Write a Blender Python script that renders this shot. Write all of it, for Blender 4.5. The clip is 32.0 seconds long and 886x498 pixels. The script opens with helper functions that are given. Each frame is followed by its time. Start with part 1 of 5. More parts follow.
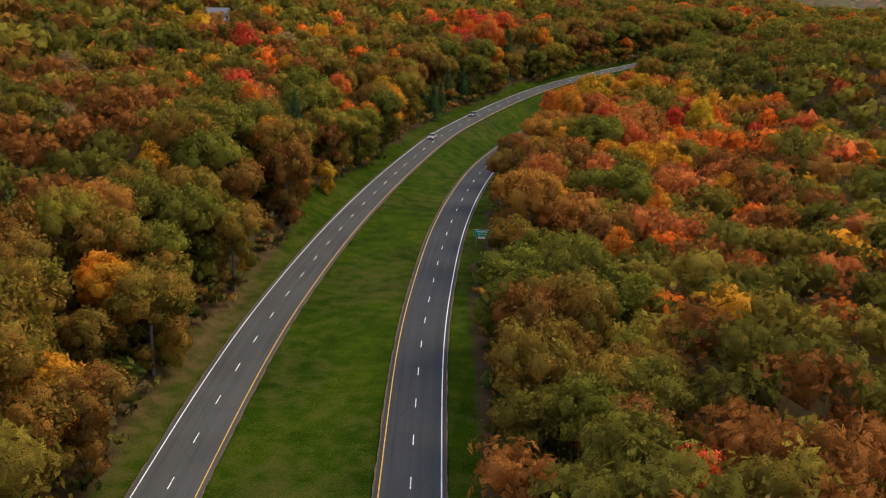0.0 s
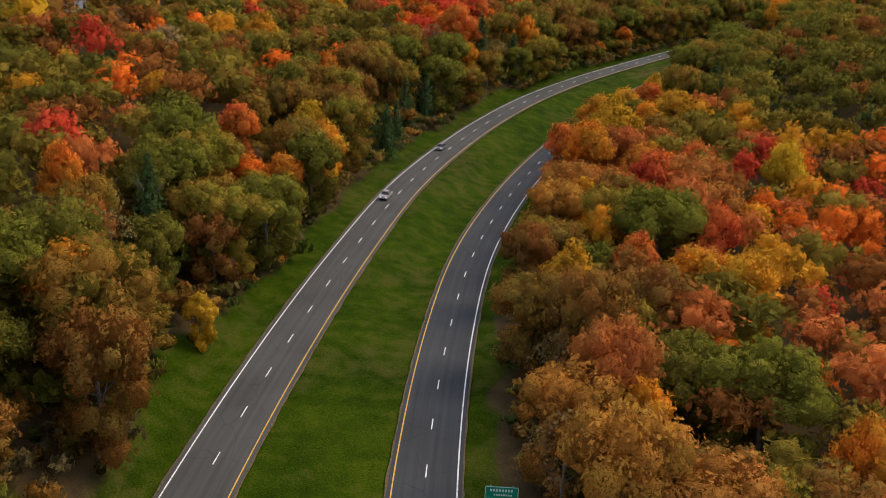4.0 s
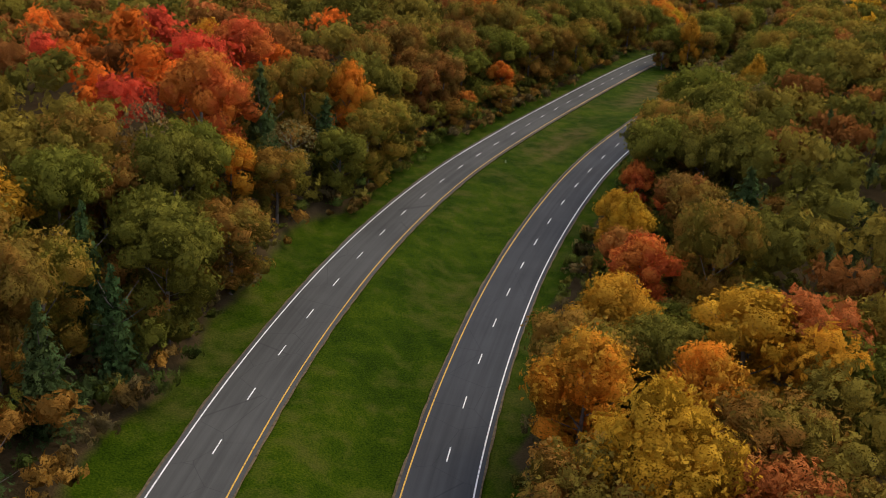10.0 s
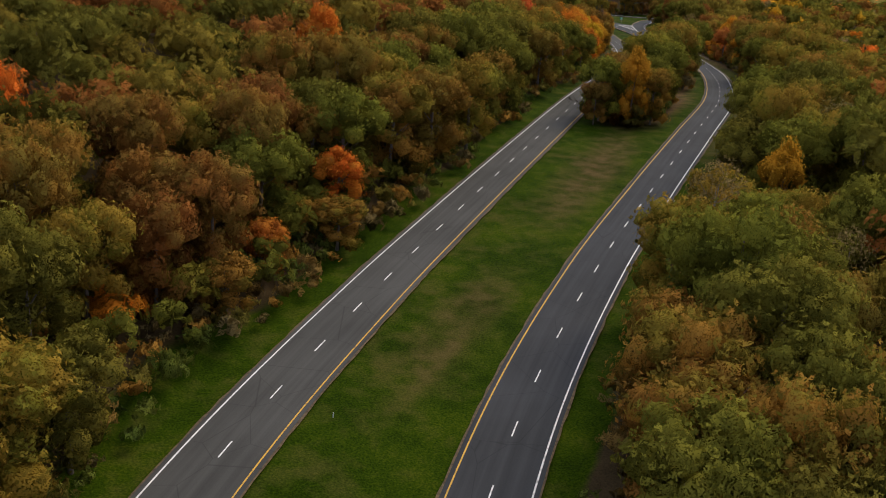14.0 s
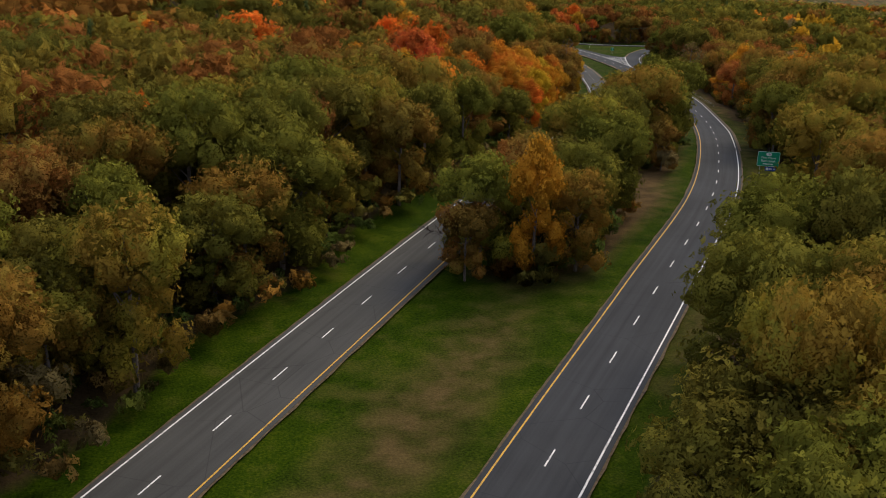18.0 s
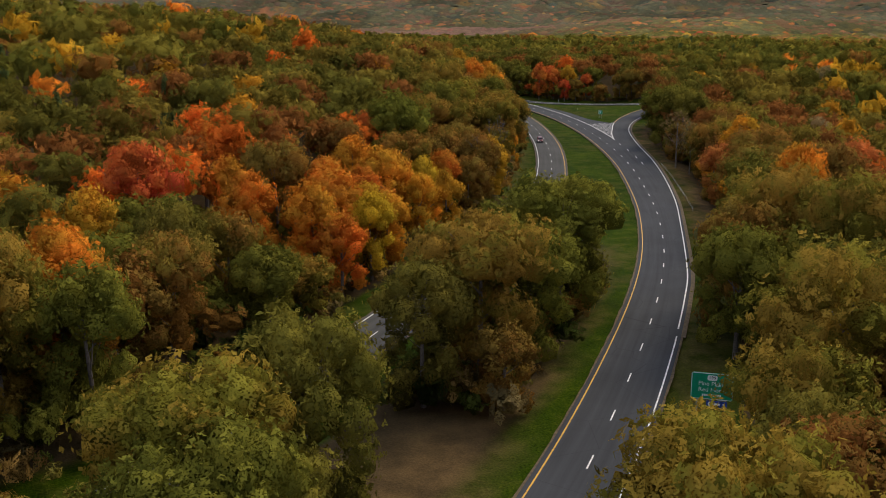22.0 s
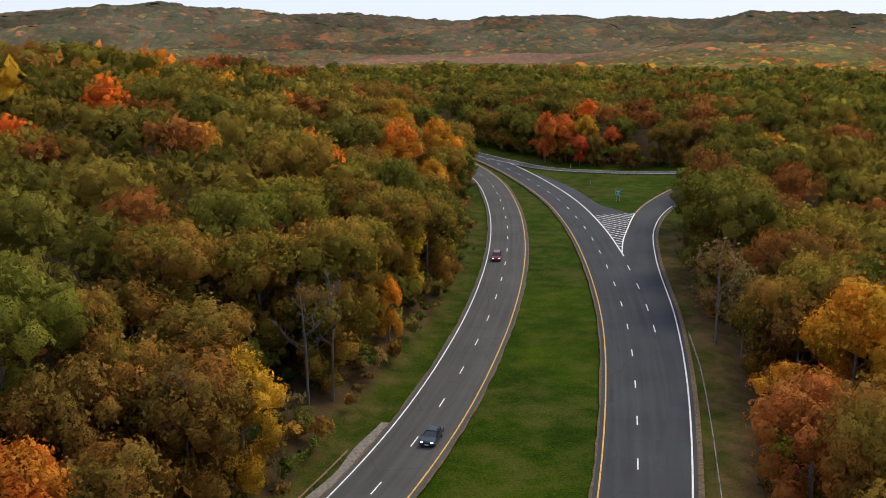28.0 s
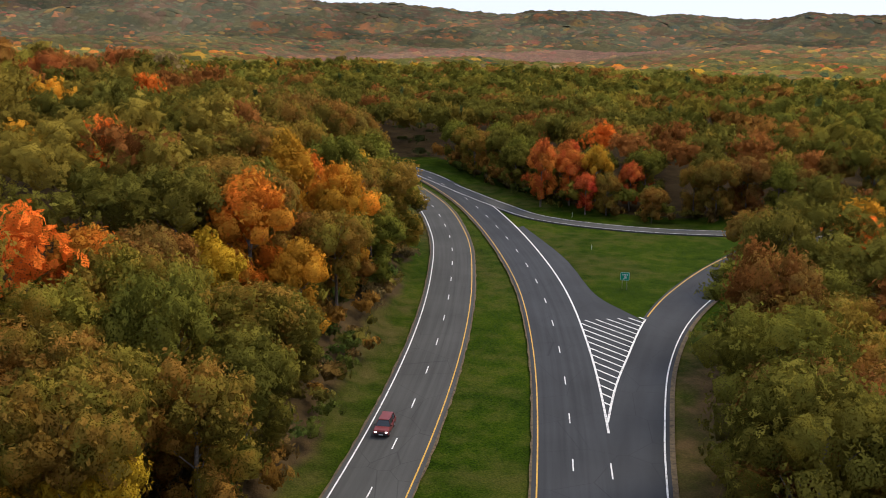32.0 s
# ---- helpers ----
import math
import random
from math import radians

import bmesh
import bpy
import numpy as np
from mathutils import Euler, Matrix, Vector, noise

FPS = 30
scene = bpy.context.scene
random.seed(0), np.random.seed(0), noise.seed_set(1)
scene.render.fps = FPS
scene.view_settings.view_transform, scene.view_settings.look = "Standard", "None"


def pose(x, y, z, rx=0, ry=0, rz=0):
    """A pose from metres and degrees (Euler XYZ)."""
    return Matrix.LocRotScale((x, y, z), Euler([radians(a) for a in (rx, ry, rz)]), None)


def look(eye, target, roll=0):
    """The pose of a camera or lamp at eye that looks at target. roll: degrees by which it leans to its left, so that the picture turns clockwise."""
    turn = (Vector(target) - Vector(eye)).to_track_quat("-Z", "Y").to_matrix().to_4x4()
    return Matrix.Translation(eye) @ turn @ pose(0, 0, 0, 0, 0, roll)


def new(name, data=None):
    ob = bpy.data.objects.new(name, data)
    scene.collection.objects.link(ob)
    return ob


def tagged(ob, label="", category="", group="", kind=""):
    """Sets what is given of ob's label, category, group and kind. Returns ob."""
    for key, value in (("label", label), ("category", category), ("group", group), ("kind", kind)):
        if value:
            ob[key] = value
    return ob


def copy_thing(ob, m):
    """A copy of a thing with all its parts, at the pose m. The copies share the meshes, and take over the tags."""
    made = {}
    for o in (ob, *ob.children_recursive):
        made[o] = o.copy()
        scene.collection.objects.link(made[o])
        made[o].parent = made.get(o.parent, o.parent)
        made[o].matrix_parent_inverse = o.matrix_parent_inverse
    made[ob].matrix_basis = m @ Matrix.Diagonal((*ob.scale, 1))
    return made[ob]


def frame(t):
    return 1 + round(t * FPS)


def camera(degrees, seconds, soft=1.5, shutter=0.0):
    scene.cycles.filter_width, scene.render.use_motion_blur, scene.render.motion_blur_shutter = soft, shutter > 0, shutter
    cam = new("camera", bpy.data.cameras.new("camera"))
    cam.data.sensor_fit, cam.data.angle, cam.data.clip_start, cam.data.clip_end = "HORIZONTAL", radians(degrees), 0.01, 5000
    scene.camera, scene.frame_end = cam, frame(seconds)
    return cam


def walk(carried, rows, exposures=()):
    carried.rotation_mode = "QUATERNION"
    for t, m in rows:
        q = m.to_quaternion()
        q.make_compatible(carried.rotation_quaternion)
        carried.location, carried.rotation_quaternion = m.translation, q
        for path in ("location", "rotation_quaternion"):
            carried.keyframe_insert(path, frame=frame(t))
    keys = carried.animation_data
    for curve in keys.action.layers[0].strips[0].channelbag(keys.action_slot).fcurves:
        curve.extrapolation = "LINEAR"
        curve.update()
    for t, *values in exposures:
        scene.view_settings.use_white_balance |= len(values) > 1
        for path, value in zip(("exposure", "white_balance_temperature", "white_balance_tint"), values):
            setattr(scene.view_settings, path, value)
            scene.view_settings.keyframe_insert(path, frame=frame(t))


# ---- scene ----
cam = camera(50.13, 32.0, soft=0.9)
ROWS = [
    (0.0, 0.00, 0.00, 61.93, -0.514, -15.991, 1.508),
    (0.5, -1.53, 15.78, 62.21, -0.902, -16.180, 1.612),
    (1.0, -2.73, 31.64, 62.49, -1.296, -16.383, 1.677),
    (1.5, -3.48, 47.19, 62.93, -1.710, -16.636, 1.741),
    (2.0, -3.71, 62.40, 63.91, -2.110, -17.026, 1.839),
    (2.5, -3.78, 77.97, 64.81, -2.544, -17.426, 1.990),
    (3.0, -4.14, 93.90, 65.09, -3.107, -17.692, 2.235),
    (3.5, -4.70, 110.05, 65.01, -3.758, -17.874, 2.539),
    (5.5, -3.28, 174.98, 63.61, -6.606, -18.167, 2.950),
    (6.0, -2.38, 191.08, 63.89, -7.570, -18.295, 3.088),
    (6.5, -1.14, 207.05, 64.07, -8.585, -18.361, 3.171),
    (7.0, 0.44, 222.83, 64.16, -9.686, -18.366, 3.217),
    (7.5, 2.20, 238.45, 64.14, -10.878, -18.339, 3.314),
    (8.0, 4.32, 254.11, 64.01, -12.084, -18.298, 3.404),
    (8.5, 7.09, 270.22, 63.95, -13.267, -18.289, 3.442),
    (9.0, 10.40, 286.64, 63.97, -14.454, -18.316, 3.464),
    (9.5, 14.00, 302.88, 63.89, -15.678, -18.322, 3.508),
    (10.0, 17.78, 318.87, 63.72, -16.964, -18.288, 3.626),
    (10.5, 21.98, 334.52, 63.86, -18.224, -18.316, 3.788),
    (11.0, 26.88, 349.86, 64.61, -19.374, -18.514, 3.988),
    (11.5, 32.23, 365.29, 65.24, -20.584, -18.673, 4.366),
    (12.0, 37.79, 380.69, 65.30, -21.882, -18.629, 4.872),
    (12.5, 43.96, 395.86, 65.28, -23.005, -18.603, 5.222),
    (13.0, 51.06, 410.82, 65.28, -23.796, -18.661, 5.318),
    (13.5, 58.86, 425.52, 65.11, -24.277, -18.705, 5.231),
    (15.5, 96.11, 477.49, 62.91, -23.645, -18.271, 2.941),
    (16.0, 106.45, 488.70, 62.83, -23.351, -18.120, 2.459),
    (16.5, 116.52, 499.37, 62.68, -23.002, -17.915, 2.149),
    (17.0, 126.77, 509.56, 62.65, -22.623, -17.678, 1.974),
    (17.5, 137.56, 519.65, 62.62, -22.318, -17.409, 1.897),
    (18.0, 148.55, 529.53, 62.64, -22.048, -17.119, 1.769),
    (18.5, 159.32, 539.02, 62.93, -21.666, -16.843, 1.537),
    (19.0, 169.88, 548.41, 63.38, -21.174, -16.565, 1.296),
    (19.5, 180.31, 557.94, 63.81, -20.708, -16.259, 1.062),
    (20.0, 190.53, 567.44, 64.26, -20.286, -15.918, 0.790),
    (20.5, 200.55, 576.80, 64.72, -19.824, -15.557, 0.446),
    (21.0, 210.32, 586.12, 65.04, -19.299, -15.189, 0.083),
    (21.5, 219.68, 595.48, 65.27, -18.748, -14.863, -0.295),
    (22.0, 228.53, 604.82, 65.59, -18.250, -14.634, -0.670),
    (22.5, 236.94, 614.22, 65.87, -17.872, -14.458, -0.902),
    (23.0, 245.03, 623.78, 66.08, -17.569, -14.289, -1.011),
    (23.5, 252.81, 633.51, 66.26, -17.236, -14.129, -1.160),
    (24.0, 260.23, 643.35, 66.39, -16.860, -13.986, -1.294),
    (24.5, 267.33, 653.32, 66.49, -16.461, -13.867, -1.319),
    (25.0, 273.93, 663.26, 66.59, -16.058, -13.771, -1.264),
    (25.5, 279.88, 672.92, 66.69, -15.684, -13.676, -1.136),
    (27.5, 304.92, 716.13, 65.89, -14.027, -13.259, -0.952),
    (28.0, 311.03, 726.61, 65.50, -13.677, -13.156, -0.960),
    (28.5, 317.04, 737.11, 65.13, -13.375, -13.075, -0.907),
    (29.0, 322.97, 747.47, 64.81, -13.080, -13.002, -0.850),
    (29.5, 328.79, 757.78, 64.56, -12.787, -12.934, -0.802),
    (30.0, 334.52, 768.44, 64.47, -12.560, -12.927, -0.650),
    (30.5, 339.93, 779.25, 64.71, -12.412, -13.039, -0.268),
    (31.0, 345.04, 789.72, 65.15, -12.171, -13.214, 0.191),
    (31.5, 350.38, 800.05, 65.54, -11.683, -13.383, 0.495),
    (32.0, 355.97, 810.45, 65.95, -11.057, -13.586, 0.699),
]
walk(cam, [(t, pose(x, y, z, 90 + pitch, 0, yaw) @ pose(0, 0, 0, 0, 0, roll)) for t, x, y, z, yaw, pitch, roll in ROWS], [(0.0, 0.43, 6200, 9), (7.0, 0.38, 6200, 9), (12.0, 0.22, 6100, 9), (20.0, 0.08, 6100, 9), (24.0, 0.28, 6000, 9), (28.5, 0.36, 5900, 9), (32.0, 0.46, 5900, 9)])

# ---- light ----
SUN_AZ, SUN_EL = 62.0, 46.0
sun_dir = Vector((math.sin(radians(SUN_AZ)) * math.cos(radians(SUN_EL)), math.cos(radians(SUN_AZ)) * math.cos(radians(SUN_EL)), math.sin(radians(SUN_EL))))
world = bpy.data.worlds.new("evening_sky")
scene.world = world
world.use_nodes = True
wn = world.node_tree
wn.nodes.clear()
sky = wn.nodes.new("ShaderNodeTexSky")
sky.sky_type, sky.sun_disc = "NISHITA", False
sky.sun_elevation, sky.sun_rotation = radians(SUN_EL), radians(SUN_AZ)
sky.air_density, sky.dust_density, sky.ozone_density = 1.0, 0.2, 3.0
wbg = wn.nodes.new("ShaderNodeBackground")
wbg.inputs["Strength"].default_value = 0.215
wout = wn.nodes.new("ShaderNodeOutputWorld")
# a thin even veil of high cloud over the clear sky
veil = wn.nodes.new("ShaderNodeMix")
veil.data_type = "RGBA"
veil.inputs[0].default_value = 0.93
veil.inputs[7].default_value = (2.95, 3.0, 3.5, 1)
wn.links.new(sky.outputs[0], veil.inputs[6])
wn.links.new(veil.outputs[2], wbg.inputs[0])
wn.links.new(wbg.outputs[0], wout.inputs[0])
sun_data = bpy.data.lights.new("sun", "SUN")
sun_data.energy, sun_data.angle, sun_data.color = 2.35, radians(30), (1.0, 0.81, 0.57)
sun = new("sun", sun_data)
sun.matrix_world = look(sun_dir * 900, (0, 0, 0))


# ---- materials ----
def material(name):
    m = bpy.data.materials.new(name)
    m.use_nodes = True
    nt = m.node_tree
    nt.nodes.clear()
    out = nt.nodes.new("ShaderNodeOutputMaterial")
    return m, nt, out


def node(nt, kind, **values):
    n = nt.nodes.new("ShaderNode" + kind)
    for k, v in values.items():
        n.inputs[k.replace("_", " ")].default_value = v
    return n


def noise_tex(nt, scale, detail=3.0, vector=None):
    n = node(nt, "TexNoise", Scale=scale, Detail=detail)
    if vector is None:
        vector = nt.nodes.new("ShaderNodeNewGeometry").outputs["Position"]
    nt.links.new(vector, n.inputs["Vector"])
    return n.outputs["Fac"]


def ramp(nt, fac, stops):
    r = nt.nodes.new("ShaderNodeValToRGB")
    els = r.color_ramp.elements
    while len(els) < len(stops):
        els.new(0.5)
    for e, (p, c) in zip(els, stops):
        e.position, e.color = p, (*c, 1)
    nt.links.new(fac, r.inputs[0])
    return r.outputs[0]


def mix(nt, fac, a, b, mode="MIX"):
    n = nt.nodes.new("ShaderNodeMix")
    n.data_type, n.blend_type = "RGBA", mode
    for value, slot in ((fac, 0), (a, 6), (b, 7)):
        if isinstance(value, (int, float)):
            n.inputs[slot].default_value = value
        elif isinstance(value, tuple):
            n.inputs[slot].default_value = (*value, 1)
        else:
            nt.links.new(value, n.inputs[slot])
    return n.outputs[2]


def bump(nt, height, strength, distance):
    b = node(nt, "Bump", Strength=strength, Distance=distance)
    nt.links.new(height, b.inputs["Height"])
    return b.outputs[0]


def math_node(nt, op, a, b):
    n = nt.nodes.new("ShaderNodeMath")
    n.operation = op
    for slot, v in ((0, a), (1, b)):
        if isinstance(v, (int, float)):
            n.inputs[slot].default_value = v
        else:
            nt.links.new(v, n.inputs[slot])
    return n.outputs[0]


def principled(nt, out, color, rough=0.8, normal=None, metal=0.0, spec=0.3):
    p = node(nt, "BsdfPrincipled", Roughness=rough, Metallic=metal)
    p.inputs["Specular IOR Level"].default_value = spec
    if isinstance(color, tuple):
        p.inputs["Base Color"].default_value = (*color, 1)
    else:
        nt.links.new(color, p.inputs["Base Color"])
    if normal is not None:
        nt.links.new(normal, p.inputs["Normal"])
    nt.links.new(p.outputs[0], out.inputs[0])
    return p


def plain(name, color, rough=0.6, metal=0.0, spec=0.4, grain=0.25, scale=3.0):
    """A painted or bare surface with slight blotches."""
    m, nt, out = material(name)
    dark = tuple(c * (1 - grain) for c in color)
    light = tuple(min(1.0, c * (1 + grain)) for c in color)
    principled(nt, out, ramp(nt, noise_tex(nt, scale, 4), [(0.3, dark), (0.7, light)]), rough, None, metal, spec)
    return m


def leaf_material(name, color, second=None, tinted=False):
    """Leaves: one hue a tree, with sprays that have turned less or more; thin enough to let some light through."""
    m, nt, out = material(name)
    info = nt.nodes.new("ShaderNodeObjectInfo")
    geo = nt.nodes.new("ShaderNodeNewGeometry")
    if tinted:
        a = nt.nodes.new("ShaderNodeAttribute")
        a.attribute_name = "tint"
        base = a.outputs["Color"]
    else:
        a = nt.nodes.new("ShaderNodeRGB")
        a.outputs[0].default_value = (*color, 1)
        base = a.outputs[0]
    island = geo.outputs["Random Per Island"]
    patch = noise_tex(nt, 0.17, 2.0)
    turned = math_node(nt, "ADD", math_node(nt, "MULTIPLY", patch, 1.5), math_node(nt, "MULTIPLY", island, 0.3))
    if second is not None:
        base = mix(nt, ramp(nt, turned, [(0.78, (0, 0, 0)), (1.08, (0.85, 0.85, 0.85))]), base, second)
    hsv = node(nt, "HueSaturation", Saturation=1.0)
    hue = nt.nodes.new("ShaderNodeMapRange")
    hue.inputs["To Min"].default_value, hue.inputs["To Max"].default_value = 0.482, 0.518
    val = nt.nodes.new("ShaderNodeMapRange")
    val.inputs["To Min"].default_value, val.inputs["To Max"].default_value = 0.5, 1.5
    nt.links.new(info.outputs["Random"], hue.inputs[0])
    nt.links.new(island, val.inputs[0])
    nt.links.new(hue.outputs[0], hsv.inputs["Hue"])
    nt.links.new(val.outputs[0], hsv.inputs["Value"])
    nt.links.new(base, hsv.inputs["Color"])
    d = node(nt, "BsdfDiffuse")
    t = node(nt, "BsdfTranslucent")
    s = nt.nodes.new("ShaderNodeMixShader")
    s.inputs[0].default_value = 0.36
    nt.links.new(hsv.outputs[0], d.inputs[0])
    nt.links.new(hsv.outputs[0], t.inputs[0])
    nt.links.new(d.outputs[0], s.inputs[1])
    nt.links.new(t.outputs[0], s.inputs[2])
    gap = nt.nodes.new("ShaderNodeMixShader")
    clear = node(nt, "BsdfTransparent")
    nt.links.new(ramp(nt, noise_tex(nt, 5.5, 1.0), [(0.44, (0, 0, 0)), (0.48, (1, 1, 1))]), gap.inputs[0])
    nt.links.new(clear.outputs[0], gap.inputs[1])
    nt.links.new(s.outputs[0], gap.inputs[2])
    nt.links.new(gap.outputs[0], out.inputs[0])
    return m


TINTS = {
    "green": (0.128, 0.121, 0.018), "olive": (0.205, 0.165, 0.023), "brown": (0.250, 0.116, 0.023), "orange": (0.68, 0.215, 0.020),
    "rose": (0.44, 0.165, 0.034), "red": (0.56, 0.112, 0.030), "yellow": (0.54, 0.295, 0.020), "pine": (0.062, 0.084, 0.025), "pale": (0.23, 0.170, 0.065),
}
SECOND = {
    "green": (0.17, 0.150, 0.022), "olive": (0.25, 0.134, 0.023), "brown": (0.18, 0.122, 0.024), "orange": (0.43, 0.220, 0.022),
    "rose": (0.32, 0.155, 0.030), "red": (0.50, 0.165, 0.028), "yellow": (0.44, 0.26, 0.022), "pine": (0.052, 0.082, 0.026), "pale": (0.19, 0.135, 0.048),
}
LEAF = {k: leaf_material("leaves_" + k, c, SECOND[k]) for k, c in TINTS.items()}
LEAF_ANY = leaf_material("leaves_woods", None, None, True)


def far_leaf_material():
    m, nt, out = material("far_leaves")
    a = nt.nodes.new("ShaderNodeAttribute")
    a.attribute_name = "tint"
    fleck = node(nt, "HueSaturation", Saturation=1.0)
    nt.links.new(ramp(nt, noise_tex(nt, 0.7, 3.0), [(0.34, (0.6, 0.6, 0.6)), (0.66, (1.4, 1.4, 1.4))]), fleck.inputs["Value"])
    nt.links.new(a.outputs["Color"], fleck.inputs["Color"])
    d = node(nt, "BsdfDiffuse")
    nt.links.new(fleck.outputs[0], d.inputs[0])
    nt.links.new(d.outputs[0], out.inputs[0])
    return m


FAR_LEAVES = far_leaf_material()
BARK = plain("bark", (0.13, 0.105, 0.085), 0.9, grain=0.45, scale=6)
PALE_BARK = plain("pale_bark", (0.15, 0.128, 0.105), 0.9, grain=0.4, scale=5)


def ground_material():
    m, nt, out = material("verge_and_forest_floor")
    cover = nt.nodes.new("ShaderNodeAttribute")
    cover.attribute_name = "cover"
    sep = nt.nodes.new("ShaderNodeSeparateColor")
    nt.links.new(cover.outputs["Color"], sep.inputs[0])
    big, mid, fine = noise_tex(nt, 0.035, 3), noise_tex(nt, 0.3, 4), noise_tex(nt, 4.0, 4)
    tone = mix(nt, 0.45, mix(nt, 0.5, mid, noise_tex(nt, 0.09, 3)), fine)
    lush = ramp(nt, tone, [(0.38, (0.010, 0.022, 0.0)), (0.5, (0.024, 0.045, 0.0006)), (0.62, (0.052, 0.071, 0.0018))])
    dry = ramp(nt, fine, [(0.25, (0.045, 0.040, 0.010)), (0.75, (0.085, 0.066, 0.020))])
    where_dry = ramp(nt, mix(nt, 0.5, mid, big), [(0.48, (0.02, 0.02, 0.02)), (0.68, (0.65, 0.65, 0.65))])
    grass = mix(nt, where_dry, lush, dry)
    litter = ramp(nt, mix(nt, 0.5, mid, fine), [(0.3, (0.029, 0.021, 0.010)), (0.7, (0.086, 0.058, 0.026))])
    bare = ramp(nt, mix(nt, 0.5, mid, fine), [(0.3, (0.055, 0.036, 0.014)), (0.7, (0.130, 0.082, 0.034))])
    edge = mix(nt, 0.35, sep.outputs[0], math_node(nt, "ADD", sep.outputs[0], math_node(nt, "SUBTRACT", mid, 0.5)))
    c = mix(nt, ramp(nt, edge, [(0.38, (0, 0, 0)), (0.62, (1, 1, 1))]), litter, grass)
    worn = math_node(nt, "MULTIPLY", sep.outputs[1], ramp(nt, mid, [(0.3, (0.35, 0.35, 0.35)), (0.6, (1, 1, 1))]))
    c = mix(nt, worn, c, bare)
    principled(nt, out, c, 0.95, bump(nt, mix(nt, 0.5, mid, fine), 0.8, 0.3), spec=0.03)
    return m


def asphalt_material(name, base):
    m, nt, out = material(name)
    uv = nt.nodes.new("ShaderNodeUVMap")
    sep = nt.nodes.new("ShaderNodeSeparateXYZ")
    nt.links.new(uv.outputs[0], sep.inputs[0])
    # wheel tracks run along the lanes
    wave = math_node(nt, "COSINE", math_node(nt, "MULTIPLY", math_node(nt, "ABSOLUTE", sep.outputs[0], 0.0), 3.1), 0.0)
    track = math_node(nt, "MULTIPLY_ADD", wave, 0.5)
    mp = nt.nodes.new("ShaderNodeMapping")
    mp.inputs["Scale"].default_value = (1.6, 0.035, 1)
    nt.links.new(uv.outputs[0], mp.inputs[0])
    streak = noise_tex(nt, 1.0, 4, mp.outputs[0])
    patch, fine = noise_tex(nt, 0.08, 3), noise_tex(nt, 9.0, 5)
    lo, hi = tuple(v * 0.72 for v in base), tuple(v * 1.32 for v in base)
    c = ramp(nt, mix(nt, 0.5, streak, patch), [(0.35, lo), (0.65, hi)])
    c = mix(nt, math_node(nt, "MULTIPLY", track, 0.16), c, tuple(v * 1.7 for v in base))
    c = mix(nt, 0.22, c, ramp(nt, fine, [(0.3, lo), (0.7, hi)]))
    vor = node(nt, "TexVoronoi", Scale=0.11)
    vor.feature = "DISTANCE_TO_EDGE"
    warp = node(nt, "TexNoise", Scale=0.5, Detail=4.0)
    nt.links.new(nt.nodes.new("ShaderNodeNewGeometry").outputs["Position"], vor.inputs["Vector"])
    crack = ramp(nt, vor.outputs["Distance"], [(0.0, (0.5, 0.5, 0.5)), (0.006, (0, 0, 0))])
    c = mix(nt, crack, c, tuple(v * 0.45 for v in base))
    principled(nt, out, c, 0.85, bump(nt, fine, 0.25, 0.01), spec=0.12)
    return m


def paint_material(name, color):
    m, nt, out = material(name)
    wear = noise_tex(nt, 2.5, 5)
    c = mix(nt, ramp(nt, wear, [(0.52, (0, 0, 0)), (0.72, (0.75, 0.75, 0.75))]), color, (0.06, 0.058, 0.055))
    principled(nt, out, c, 0.7, None, spec=0.3)
    return m


GROUND = ground_material()
ASPHALT_L = asphalt_material("old_grey_asphalt", (0.064, 0.063, 0.058))
ASPHALT_R = asphalt_material("newer_dark_asphalt", (0.043, 0.045, 0.048))
EARTH = plain("bare_roadside_earth", (0.100, 0.070, 0.034), 0.95, grain=0.5, scale=2.2)
WHITE = paint_material("white_road_paint", (0.72, 0.71, 0.68))
YELLOW = paint_material("yellow_road_paint", (0.62, 0.36, 0.05))


# ---- the lie of the land ----
def curve_through(points, step=2.0):
    """A smooth line through the points, sampled about every step metres."""
    p = np.array(points, float)
    p = np.vstack([2 * p[0] - p[1], p, 2 * p[-1] - p[-2]])
    out = []
    for a, b, c, d in zip(p[:-3], p[1:-2], p[2:-1], p[3:]):
        n = max(2, int(np.linalg.norm(c - b) / step))
        t = np.linspace(0, 1, n, endpoint=False)[:, None]
        out.append(0.5 * (2 * b + (c - a) * t + (2 * a - 5 * b + 4 * c - d) * t**2 + (3 * b - a - 3 * c + d) * t**3))
    return np.vstack(out + [p[-2:-1]])


def along(line):
    return np.r_[0, np.cumsum(np.linalg.norm(np.diff(line[:, :2], axis=0), axis=1))]


def sideways(line):
    """Unit vectors to the right of a line."""
    d = np.gradient(line[:, :2], axis=0)
    d /= np.linalg.norm(d, axis=1)[:, None]
    return np.c_[d[:, 1], -d[:, 0]]


